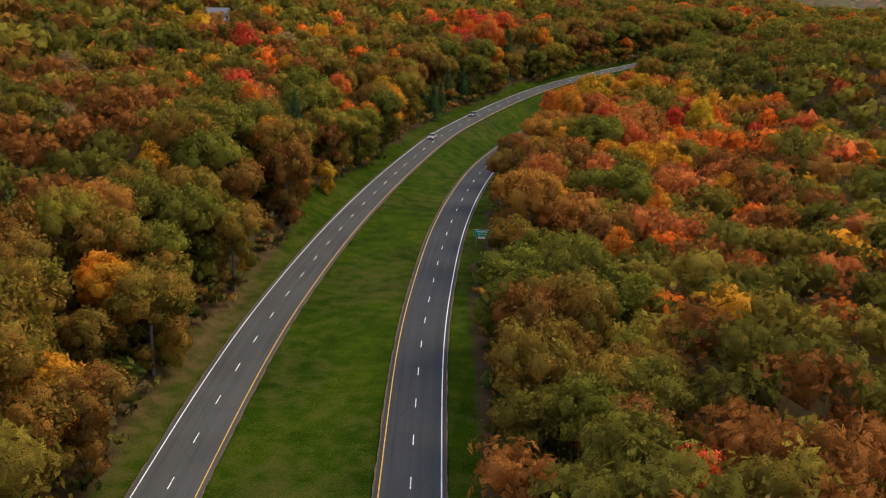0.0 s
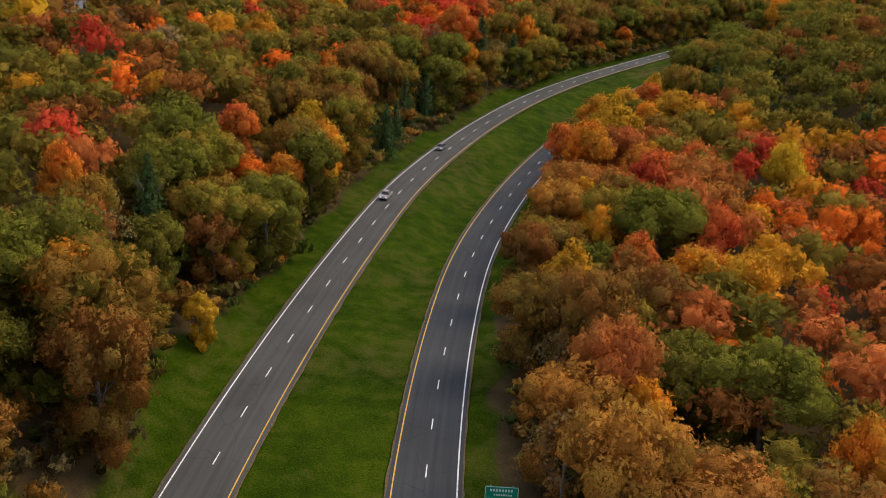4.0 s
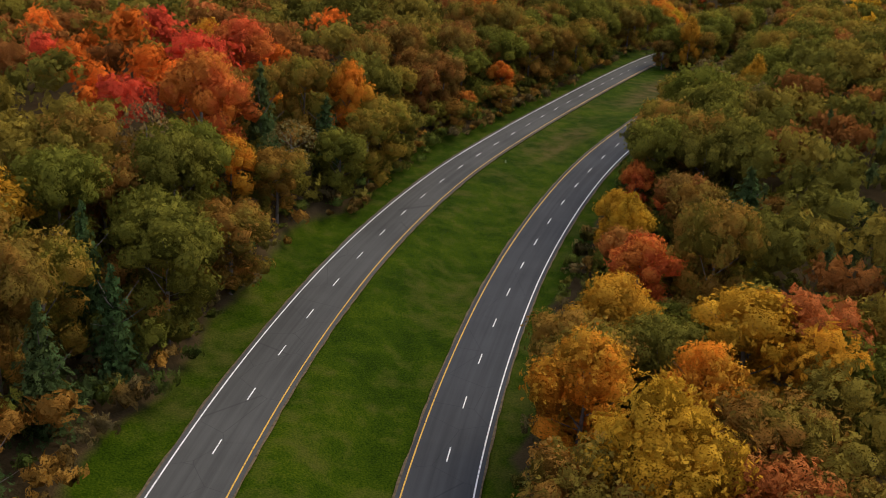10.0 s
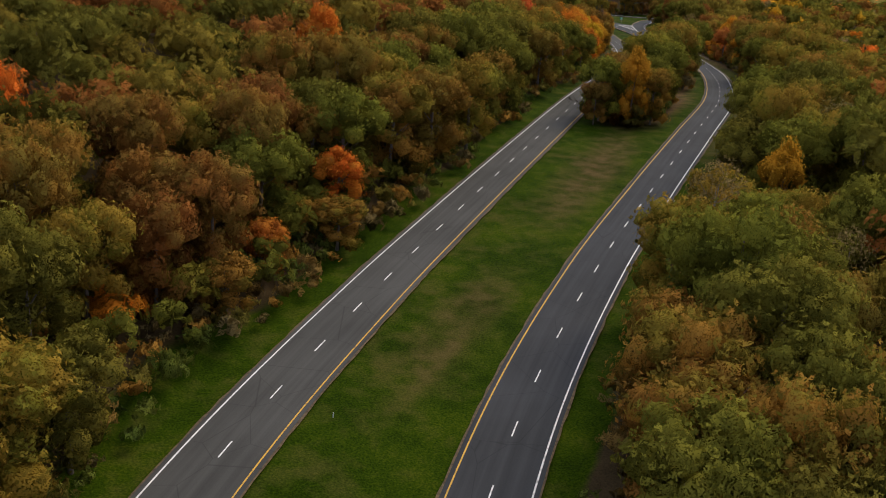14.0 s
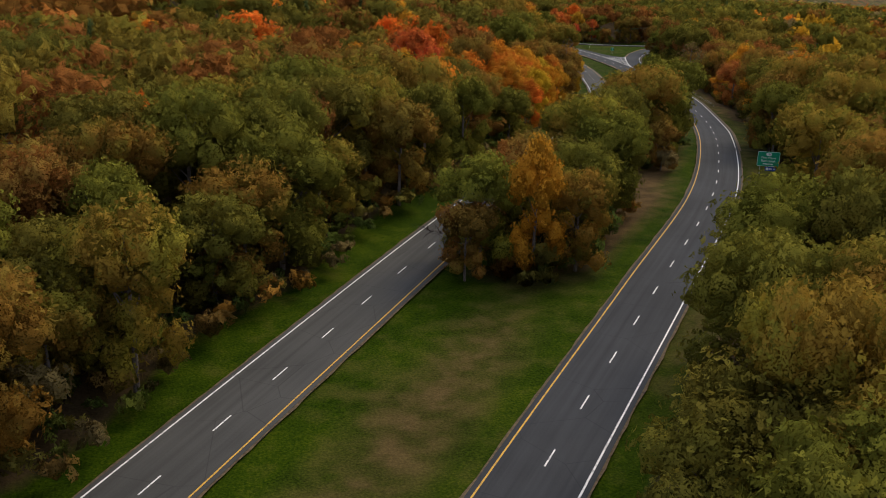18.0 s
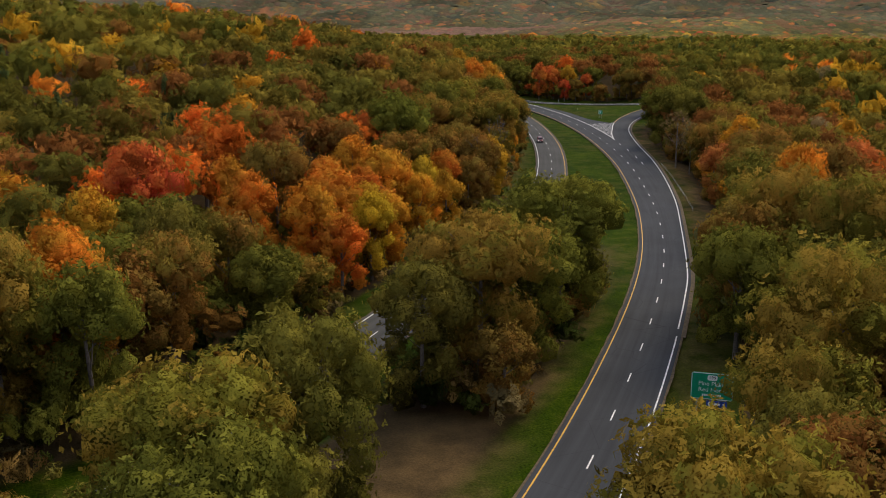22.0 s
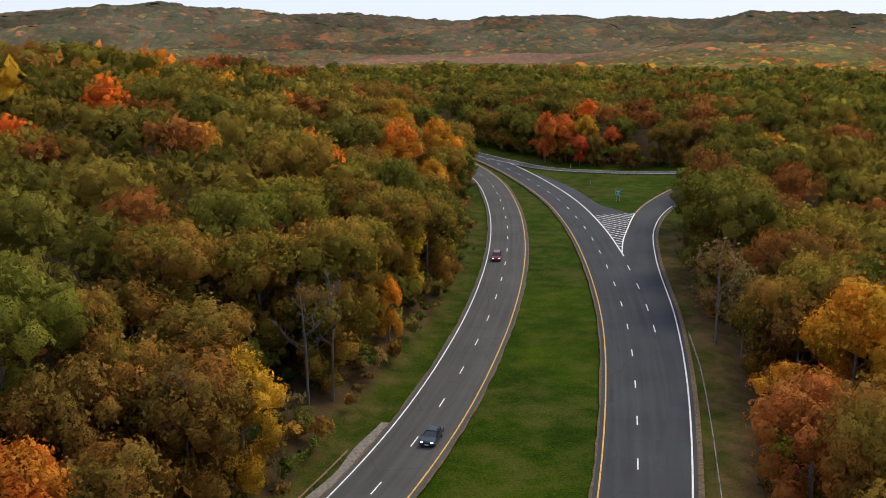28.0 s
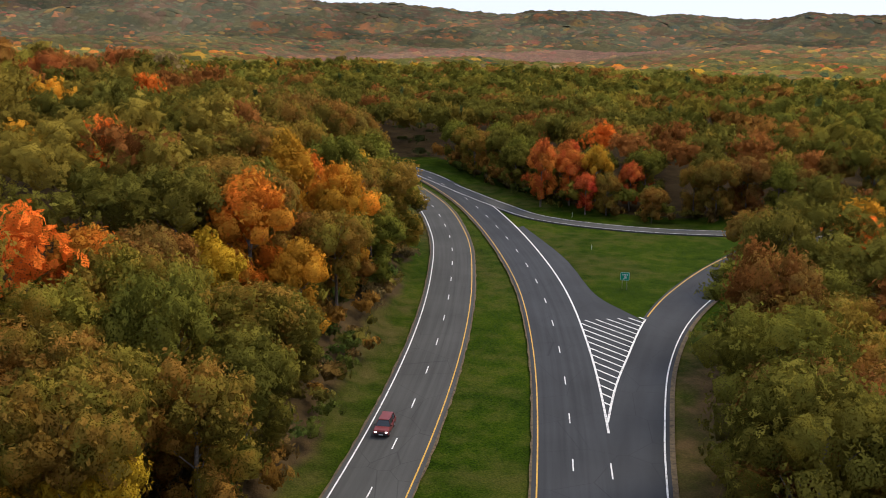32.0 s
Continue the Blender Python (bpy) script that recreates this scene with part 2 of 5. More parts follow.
SOUTH_BOUND = curve_through([
    (-30, -160, -5), (-33.5, -60, -4.8), (-34.8, 40, -4.4), (-34.6, 110, -4), (-33, 160, -3.3), (-29.7, 200, -2.7), (-24.3, 240, -1.3), (-16.9, 280, 0.6),
    (-8, 320, 2.5), (2.3, 360, 4.3), (15.2, 400, 5.3), (32.1, 440, 7.4), (53.7, 480, 10.1), (80, 520, 12.4), (108.3, 555, 14.9), (139.4, 590, 17.7), (174.5, 629, 20.4),
    (210, 670, 21.6), (243.7, 710, 20.7), (275.5, 750, 19), (305, 790, 17.4), (331.2, 830, 15.9), (351.7, 870, 15.4), (368.6, 910, 15.7), (382.2, 950, 15.7), (392.8, 990, 15.7),
    (400.2, 1030, 15.7), (402.3, 1075, 15.7), (395, 1120, 15.7), (375, 1165, 15.7), (335, 1210, 15.7), (270, 1250, 15.7)])
NORTH_BOUND = curve_through([
    (-1, -160, -5.5), (-1.8, -60, -4.8), (-2.3, 40, -4), (-2.5, 110, -3.4), (-2.1, 160, -2.6), (0, 200, -2), (3.5, 240, -1.2), (9, 280, -0.5), (16.7, 320, 0), (28, 360, 0.5),
    (42.5, 400, 1.7), (61.7, 440, 4.8), (85, 480, 8), (114, 520, 12.5), (145.3, 555, 16.4), (180.1, 590, 19.1), (219.5, 629, 21.4), (259, 670, 21.3), (291, 710, 20.3), (318.7, 750, 18.7),
    (341.6, 790, 17.2), (361.3, 830, 15.6), (378.2, 870, 15.4), (391.5, 910, 15.7), (402.3, 950, 15.7), (409.8, 990, 15.7), (414, 1040, 15.7), (413.6, 1085, 15.7),
    (406.5, 1130, 15.7), (386, 1175, 15.7), (344, 1222, 15.7), (276, 1264, 15.7)])


def from_line(x, y, line):
    """How far points lie to the right of a line (left: minus), and its height there."""
    side = sideways(line)
    d, z = np.empty(len(x)), np.empty(len(x))
    for i in range(0, len(x), 4000):
        dx, dy = x[i : i + 4000, None] - line[None, :, 0], y[i : i + 4000, None] - line[None, :, 1]
        q = dx * dx + dy * dy
        n = q.argmin(1)
        k = np.arange(len(n))
        far = np.sqrt(q[k, n])
        across = dx[k, n] * side[n, 0] + dy[k, n] * side[n, 1]
        d[i : i + 4000] = np.where(far < 40, np.sign(across) * np.maximum(abs(across), 0.0), np.sign(across) * far)
        z[i : i + 4000] = line[n, 2]
    return d, z


def step(a, b, v):
    t = np.clip((v - a) / (b - a), 0, 1)
    return t * t * (3 - 2 * t)


def waves(x, y, size, seed):
    """Smooth random hills between -1 and 1."""
    r = np.random.RandomState(seed)
    out = 0
    for i in range(7):
        a, f, p = r.uniform(0, 6.28), (0.6 + 0.25 * i) / size, r.uniform(0, 6.28)
        out = out + np.sin((x * math.cos(a) + y * math.sin(a)) * f * 6.28 + p) / 3.2
    return out


def land(x, y):
    """Ground height, and the distances to the right of the south-bound and of the north-bound carriageway."""
    x, y = np.asarray(x, float), np.asarray(y, float)
    dl, zl = from_line(x, y, SOUTH_BOUND[::2])
    dr, zr = from_line(x, y, NORTH_BOUND[::2])
    w = np.clip(dl / np.maximum(dl - dr, 1e-6), 0, 1)
    median = zl * (1 - w) + zr * w - 2.4 * w * (1 - w)
    s = np.maximum(0, -dl - 7)
    left = zl + np.interp(y, [0, 380, 480, 700, 760, 800, 850, 960, 1150], [0.30, 0.28, 0.22, 0.17, 0.11, 0.18, 0.31, 0.50, 0.45]) * s / (1 + s / np.interp(y, [720, 860], [190, 95])) + 2.0 * waves(x, y, 90, 3) * step(15, 80, s)
    s_left = s
    s = np.maximum(0, dr - 7)
    right = zr + np.interp(y, [350, 420, 540, 640, 700, 880, 930], [-0.09, 0.06, 0.12, -0.02, -0.17, -0.17, -0.02]) * s / (1 + s / 220) + 1.6 * waves(x, y, 80, 5) * step(15, 80, s)
    left = left + (6 * np.exp(-((x - 22) ** 2 + (y - 522) ** 2) / 45**2) + 5 * np.exp(-((x + 62) ** 2 + (y - 232) ** 2) / 50**2)) * step(0, 14, s_left)
    left = left + 11 * np.exp(-((x + 112) ** 2 + (y - 474) ** 2) / 55**2)
    z = np.where((dl > 0) & (dr < 0), median, np.where(dl <= 0, left, right))
    away = np.minimum(abs(dl), abs(dr))
    # the country beyond: a low plain, then long wooded ridges
    rx, ry = x - 330, y - 800
    r, az = np.hypot(rx, ry), np.degrees(np.arctan2(rx, ry))
    ridge = np.interp(az, [-40, -18, -11, -6.5, -2.5, 2, 6, 9, 12, 15, 20, 24, 28, 32, 37, 42, 60], [90, 94, 124, 148, 146, 132, 110, 100, 88, 80, 90, 78, 64, 84, 80, 66, 70]) + 5 * waves(x, y, 420, 8)
    plain_z = 4 + 7 * waves(x, y, 500, 7) - 26 * step(1150, 1900, r)
    far = plain_z + (ridge + 22) * step(2750, 3650, r) - 60 * step(3850, 4600, r)
    far = far + 40 * np.exp(-((r - 2200 - 240 * np.sin(az / 8 + 0.6)) / 230) ** 2) * (0.5 + 0.5 * np.sin(az / 6.5 + 2.6)) + 10 * waves(x, y, 420, 18) * step(1900, 2600, r)
    far = far + 5 * waves(x, y, 210, 23) * step(2500, 3300, r) + 18 * np.exp(-((r - 1500) / 260) ** 2) * step(12, -18, az)
    t = step(260, 800, away)
    return z * (1 - t) + far * t, dl, dr


def mesh_of(name, verts, quads, mats, tint=None, shade=None, flat=False):
    me = bpy.data.meshes.new(name)
    verts, quads = np.asarray(verts, np.float32), np.asarray(quads, np.int32)
    me.vertices.add(len(verts))
    me.vertices.foreach_set("co", verts.ravel())
    me.loops.add(quads.size)
    me.loops.foreach_set("vertex_index", quads.ravel())
    me.polygons.add(len(quads))
    me.polygons.foreach_set("loop_start", np.arange(0, quads.size, quads.shape[1], dtype=np.int32))
    for m in mats:
        me.materials.append(m)
    if tint is not None:
        a = me.color_attributes.new("tint" if tint.shape[1] == 3 else "cover", "FLOAT_COLOR", "POINT")
        rgba = np.ones((len(verts), 4), np.float32)
        rgba[:, :3] = tint[:, :3]
        a.data.foreach_set("color", rgba.ravel())
    me.update(calc_edges=True)
    if flat:
        me.polygons.foreach_set("use_smooth", np.zeros(len(quads), bool))
    if shade is not None:
        shade = shade / np.maximum(np.linalg.norm(shade, axis=1), 1e-6)[:, None]
        me.normals_split_custom_set_from_vertices(shade.astype(np.float32))
    return me


def part(name, me, parent, label=""):
    ob = new(name, me)
    ob.parent = parent
    if label:
        ob["label"] = label
    return ob


def grid_quads(n, m):
    i = np.arange(n * m).reshape(n, m)
    return np.stack([i[:-1, :-1], i[:-1, 1:], i[1:, 1:], i[1:, :-1]], -1).reshape(-1, 4)


def spread(lo, hi, fine, lo_end, hi_end, n):
    """Even steps from lo to hi, and ever longer ones out to the ends."""
    g = np.linspace(0, 1, n + 1)[1:] ** 2.4
    return np.r_[(lo - (lo - lo_end) * g)[::-1], np.arange(lo, hi + 0.1, fine), hi + (hi_end - hi) * g]


gx, gy = spread(-110, 600, 5.0, -5200, 5600, 40), spread(60, 1200, 5.0, -4600, 5600, 40)
X, Y = [a.ravel() for a in np.meshgrid(gx, gy)]
Z, DL, DR = land(X, Y)
# ---- other pavement ----
def offset(line, d):
    return np.c_[line[:, :2] + sideways(line) * d, line[:, 2]]


def cut(line, y0, y1):
    return line[(line[:, 1] >= y0) & (line[:, 1] <= y1)]


LEAVING = [tuple(p) for p in cut(offset(NORTH_BOUND, 4.9), 712, 762)[::10]]
def laid(line, until=945):
    """A line with the carriageway's own height where it runs along it."""
    z = np.interp(line[:, 1], NORTH_BOUND[:, 1], NORTH_BOUND[:, 2])
    t = step(until, until - 25, line[:, 1])
    return np.c_[line[:, :2], z * t + line[:, 2] * (1 - t)]


RAMP_LEFT = laid(curve_through([(297, 715, 20.1), (313.5, 742, 19), (332.5, 775, 17.7), (354, 815, 16.2), (371, 845, 15.1), (384.5, 880, 15.6), (396, 912, 15.7), (409.3, 939, 15.7), (420.2, 958.2, 15.7), (432.7, 975, 15.7), (450.5, 993.6, 15.7), (472, 1012, 15.4), (500, 1030, 15)], 3))
RAMP_RIGHT = laid(curve_through([*LEAVING, (345.5, 786, 17.3), (360.2, 812, 16.2), (375.7, 842.4, 15.1), (389, 872, 15.6), (399, 897.5, 15.7), (406, 914.3, 15.7), (415.8, 935, 15.7), (427.6, 954, 15.7), (441, 970, 15.7), (459, 988, 15.7), (481, 1006, 15.4), (508, 1023, 15)], 3))
ON_RAMP = curve_through([(409, 1122, 15.7), (415.5, 1090, 15.7), (421.2, 1065.5, 15.7), (428, 1045.5, 15.7), (444.5, 1030.5, 15.7), (466, 1022, 15.6), (500, 1017, 15.2), (560, 1012, 14), (640, 1010, 13)])
PAVED = [(SOUTH_BOUND, 5.6), (NORTH_BOUND, 5.6), ((RAMP_LEFT[: len(RAMP_RIGHT)] + RAMP_RIGHT[: len(RAMP_LEFT)]) / 2, 5.0), (ON_RAMP, 3.8)]
hard = np.full(len(X), 99.0)
for line, half in PAVED:
    d, zz = from_line(X, Y, line)
    d = abs(d) - half
    near = (d < 9) & (abs(DR) < 90)
    t = step(2.0, 9.0, d)
    Z = np.where(near, (zz - 0.34) * (1 - t) + Z * t, Z)
    hard = np.minimum(hard, d)
Z = Z - 20 * step(1150, 1900, np.hypot(X - 330, Y - 800))
edge_l = 9.0 + 2.5 * waves(X, Y, 60, 11)
edge_r = np.interp(Y, [250, 340], [5.5, 4.0]) + 1.2 * waves(X, Y, 50, 12)
grass = np.maximum(np.maximum(step(edge_l + 6, edge_l, -DL) * (DL < 0), step(edge_r + 5, edge_r, DR) * (DR > 0)), (DL > 0) & (DR < 0))
copse = step(4, 9, DL) * step(-7, -11, DR) * step(632, 645, Y) * step(790, 762, Y)
grass = grass * (1 - 0.65 * copse)
meadow = np.maximum(step(34, 26, np.hypot(X - 434, Y - 1008)), step(34, 28, np.hypot(X - 424, Y - 990)))
grass = np.maximum(grass, meadow)
on_d = abs(from_line(X, Y, ON_RAMP)[0])
grass = np.maximum(grass, step(25, 18, on_d) * (X > 400))
grass = np.maximum(grass, step(5.5, 2.5, hard + 1.2 * waves(X, Y, 30, 19)))
worn = hard * 0
worn = np.maximum(worn, 0.7 * step(9, 2, np.hypot((X - 398) * 1.0, (Y - 1035) / 6)))
worn = np.maximum(worn, 0.95 * step(1.0, 0.2, np.hypot((DL + 11) / 8.5, (Y - 165) / 80)))
worn = np.maximum(worn, 0.8 * step(1.0, 0.2, np.hypot((DL - 17) / 8, (Y - 605) / 40)))
worn = np.maximum(worn, 0.6 * step(1.0, 0.2, np.hypot((DL - 14) / 6, (Y - 545) / 22)))
ramp_d = from_line(X, Y, PAVED[2][0])[0]
worn = np.maximum(worn, 0.42 * step(-6, -8, DL) * step(-17, -13, DL) * step(770, 800, Y) * step(1010, 960, Y))
worn = np.maximum(worn, 0.95 * step(3.0, 5.0, ramp_d) * step(16, 11, ramp_d) * step(735, 775, Y) * step(960, 930, Y))
worn = np.maximum(worn, 0.55 * step(3.0, 6.0, DR) * step(14, 10, DR) * step(590, 620, Y) * step(745, 725, Y))
worn = np.maximum(worn, 0.95 * step(-22, -17, DR) * step(-7.5, -10.5, DR) * step(628, 645, Y) * step(775, 755, Y))
cover = np.c_[grass, worn, worn * 0, worn]
ground = new("ground", mesh_of("ground", np.c_[X, Y, Z], grid_quads(len(gy), len(gx)), [GROUND], cover))
ground.data.polygons.foreach_set("use_smooth", np.ones(len(ground.data.polygons), bool))
tagged(ground, "mown green verges and leaf-strewn brown forest floor", "ground", kind="structure")


def ribbon(line, left, right, lift, thick=0.0):
    """A strip along a line between two offsets (numbers or one for each sample), as quads with skirts and with uv in metres."""
    side, s = sideways(line), along(line)
    cols = [left, right]
    pts = [np.c_[line[:, :2] + side * np.reshape(np.broadcast_to(o, len(line)), (-1, 1)), line[:, 2] + lift] for o in cols]
    uv = [np.c_[np.broadcast_to(o, len(line)), s] for o in cols]
    if thick:
        pts = [pts[0] - (0, 0, thick), *pts, pts[1] - (0, 0, thick)]
        uv = [uv[0], *uv, uv[1]]
    k = len(pts)
    return np.stack(pts, 1).reshape(-1, 3), grid_quads(len(line), k), np.stack(uv, 1).reshape(-1, 2)


def strip(name, line, left, right, lift, mat, parent=None, thick=0.0, label=""):
    v, q, uv = ribbon(line, left, right, lift, thick)
    me = mesh_of(name, v, q[:, ::-1], [mat], flat=True)
    layer = me.uv_layers.new()
    layer.data.foreach_set("uv", uv[q[:, ::-1].ravel()].astype(np.float32).ravel())
    ob = new(name, me)
    ob.parent = parent
    if label:
        ob["label"] = label
    return ob


def stretch(line, a, b):
    """The piece of a line between two distances along it."""
    s = along(line)
    b = min(b, s[-1])
    t = np.r_[a, s[(s > a) & (s < b)], b]
    return np.stack([np.interp(t, s, line[:, i]) for i in range(3)], 1)


def dashes(road, line, knots, a, b):
    """Broken white lane line, each stroke 3 m long."""
    i = np.arange(a, b)
    centres = np.interp(i, [k[0] for k in knots], [k[1] for k in knots])
    for c in centres:
        strip("lane_stroke", stretch(line, c - 1.55, c + 1.55), -0.085, 0.085, 0.012, WHITE, road)


def sorted_pair(o, line):
    """Inner and outer offsets of a ragged earth edge."""
    r = np.random.RandomState(40 + o)
    out = 5.02 + 0.04 * np.sin(along(line) * 0.31 + o) + r.uniform(-0.10, 0.10, len(line))
    return (-out, -4.7) if o < 0 else (4.7, out)


def carriageway(label, line, mat, yellow_side, white_end):
    road = strip("road", line, -4.75, 4.75, 0.0, mat, None, 0.6)
    tagged(road, label, "road", kind="structure")
    y = 4.15 * yellow_side
    strip("yellow_edge_line", line, y - 0.09, y + 0.09, 0.012, YELLOW, road)
    for o in (-1, 1):
        strip("earth_edge", line if o == yellow_side else stretch(line, 0, white_end), *sorted_pair(o, line if o == yellow_side else stretch(line, 0, white_end)), -0.03, EARTH, road)
    w = -y
    strip("white_edge_line", stretch(line, 0, white_end), w - 0.10, w + 0.10, 0.012, WHITE, road)
    return road


road_l = carriageway("weathered grey two-lane carriageway with edge lines", SOUTH_BOUND, ASPHALT_L, 1, 1600)
exit_at = float(np.interp(722, NORTH_BOUND[:, 1], along(NORTH_BOUND)))
road_r = carriageway("dark asphalt two-lane carriageway with edge lines", NORTH_BOUND, ASPHALT_R, -1, exit_at)
KNOTS_L = [(-14, 99.7), (0, 273.3), (7, 362.1), (14, 447.1), (21, 533.3), (25, 585.1), (32, 671.6), (38, 745.1), (44, 814), (48, 858.3), (56, 954.6), (58, 977.3), (67, 1092), (73, 1171.5), (81, 1273.2), (95, 1451)]
KNOTS_R = [(-14, 99.7), (0, 273.5), (6, 345.8), (14, 444.5), (21, 534.4), (30, 646.4), (38, 743.1), (48, 856.9), (56, 954.2), (62, 1026.1), (67, 1093.4), (73, 1174.1), (80, 1267.8), (95, 1460)]
dashes(road_l, SOUTH_BOUND, KNOTS_L, -14, 95)
dashes(road_r, NORTH_BOUND, KNOTS_R, -14, 95)

# ---- trees ----
CUBE_V = np.array([(x, y, z) for z in (-1, 1) for y in (-1, 1) for x in (-1, 1)], float) / 1.5
CUBE_Q = np.array([(0, 2, 3, 1), (4, 5, 7, 6), (0, 1, 5, 4), (2, 6, 7, 3), (0, 4, 6, 2), (1, 3, 7, 5)])


def sprays(r, centres, normals, size, tilt):
    """Leaf sprays: small bent four-sided pieces that face about along normals and lean upwards. With the normals that shade them."""
    n = len(centres)
    f = normals + (0, 0, 0.15) + tilt * r.normal(size=(n, 3))
    f /= np.linalg.norm(f, axis=1)[:, None]
    u = np.cross(f, np.cross((0.0, 0.0, 1.0), f) + 0.65 * r.normal(size=(n, 3)))
    u /= np.linalg.norm(u, axis=1)[:, None]
    w = np.cross(u, f)
    h = (size * r.uniform(0.6, 1.4, n))[:, None]
    wide = r.uniform(0.45, 0.85, (n, 1))
    v = np.stack([centres - h * u * 0.8, centres + h * (w * wide + 0.12 * f), centres + h * u * r.uniform(0.8, 1.3, (n, 1)) + 0.2 * h * f, centres - h * (w * wide * r.uniform(0.7, 1.2, (n, 1)) - 0.12 * f)], 1).reshape(-1, 3)
    shade = 0.7 * normals / np.maximum(np.linalg.norm(normals, axis=1), 1e-6)[:, None] + 0.45 * f
    return v, np.arange(4 * n).reshape(n, 4), np.repeat(shade, 4, 0)


def crown_shape(seed, lobes, leaves, leaf, form="round", sparse=False, cores=99, skirt=0, whole=0.45):
    """A crown of radius 1 with its top at z 0: lobes of leaf sprays round hidden cores."""
    r = np.random.RandomState(seed)
    if form == "pine":
        v, q, sh = [], [], []
        tiers = max(3, lobes)
        for k in range(tiers):
            t = k / (tiers - 1)
            rad, z = 1.0 * (1 - t**1.5) * r.uniform(0.8, 1.1) + 0.08, 0.2 + 1.9 * t
            m = max(5, int(leaves / tiers * (1.5 - t)))
            ang = r.uniform(0, 6.28, m)
            reach = rad * np.sqrt(r.uniform(0.15, 1.0, m)) * (1 + 0.22 * np.sin(5 * ang + k))
            c = np.c_[reach * np.cos(ang), reach * np.sin(ang), z - 0.28 * reach + r.normal(0, 0.05, m)]
            nrm = np.c_[np.cos(ang) * 0.5, np.sin(ang) * 0.5, np.ones(m)]
            sv, sq, ss = sprays(r, c, nrm, leaf, 0.35)
            q.append(sq + sum(len(a) for a in v)); v.append(sv); sh.append(ss)
            cv = CUBE_V * (rad * 0.55, rad * 0.55, 0.2) + (0, 0, z - 0.12)
            q.append(CUBE_Q + sum(len(a) for a in v)); v.append(cv); sh.append(CUBE_V)
        v = np.vstack(v) * (1, 1, 1.9) - (0, 0, 4.05)
        return v, np.vstack(q), np.vstack(sh)
    # lobes over a domed hull, broad or slimmer and more pointed, and below it a thinner skirt of low branches
    low = skirt
    i = np.arange(lobes - low)
    h = 1 - 1.45 * (i + r.uniform(0.1, 0.9, len(i))) / len(i)
    ang = i * 2.39996 + r.uniform(-0.4, 0.4, len(i))
    girth = np.sqrt(np.clip(1 - h * h, 0, 1)) if form != "oval" else np.clip(1 - h, 0, 1.1) ** 0.75 * 0.9
    rise = 0.52 if form != "oval" else 0.68
    reach = 0.74 * girth * r.uniform(0.80, 1.12, len(i))
    c = np.c_[reach * np.cos(ang), reach * np.sin(ang), rise * h * r.uniform(0.85, 1.12, len(i))]
    rad = r.uniform(0.22, 0.38, len(i)) * (20 / max(len(i), 8)) ** 0.33
    c[0], rad[0] = (0, 0, 0), 0.55
    if low:
        k = np.arange(low)
        turn, out_ = k * 2.2 + r.uniform(-0.4, 0.4, low), r.uniform(0.28, 0.72, low)
        c = np.vstack([c, np.c_[out_ * np.cos(turn), out_ * np.sin(turn), -0.62 - 1.0 * (k + 0.5) / low]])
        rad = np.r_[rad, r.uniform(0.24, 0.36, low)]
    v, q, sh, n0 = [], [], [], 0
    share = rad**2 / (rad**2).sum()
    for k in range(lobes):
        if not sparse and k < cores:
            v.append(CUBE_V @ np.array(Euler(r.uniform(0, 6, 3)).to_matrix()) * rad[k] * 0.8 + c[k]); q.append(CUBE_Q + n0); n0 += 8
            sh.append(v[-1] - c[k])
        m = max(3, int(leaves * share[k] * 1.9))
        d = r.normal(size=(m, 3))
        d /= np.linalg.norm(d, axis=1)[:, None]
        d[:, 2] = np.where(d[:, 2] < -0.35, -d[:, 2], d[:, 2])
        p = c[k] + d * rad[k] * r.uniform(0.78, 1.2, (m, 1))
        inside = (np.linalg.norm(p[:, None] - c[None], axis=2) < rad[None] * 0.74).sum(1) > 0
        p, d = p[~inside], d[~inside]
        if not len(p):
            continue
        sv, sq, ss = sprays(r, p, d, leaf, 0.55)
        from_heart = sv + (0, 0, 0.3)
        ss = ss / np.linalg.norm(ss, axis=1)[:, None] * (1.3 - whole) + whole * from_heart / np.maximum(np.linalg.norm(from_heart, axis=1), 0.1)[:, None]
        v.append(sv); q.append(sq + n0); sh.append(ss); n0 += len(sv)
    v = np.vstack(v)
    v[:, 2] -= np.sort(v[:, 2])[-max(6, len(v) // 200)]
    v /= np.percentile(np.hypot(v[:, 0], v[:, 1]), 95)
    return v, np.vstack(q), np.vstack(sh)


def tube(points, radii, sides=6):
    """A tapering limb through points."""
    v, q = [], []
    for p, w in zip(points, radii):
        v += [(p[0] + w * math.cos(6.2832 * i / sides), p[1] + w * math.sin(6.2832 * i / sides), p[2]) for i in range(sides)]
    for k in range(len(points) - 1):
        for i in range(sides):
            j = (i + 1) % sides
            q.append((k * sides + i, k * sides + j, (k + 1) * sides + j, (k + 1) * sides + i))
    return v, q


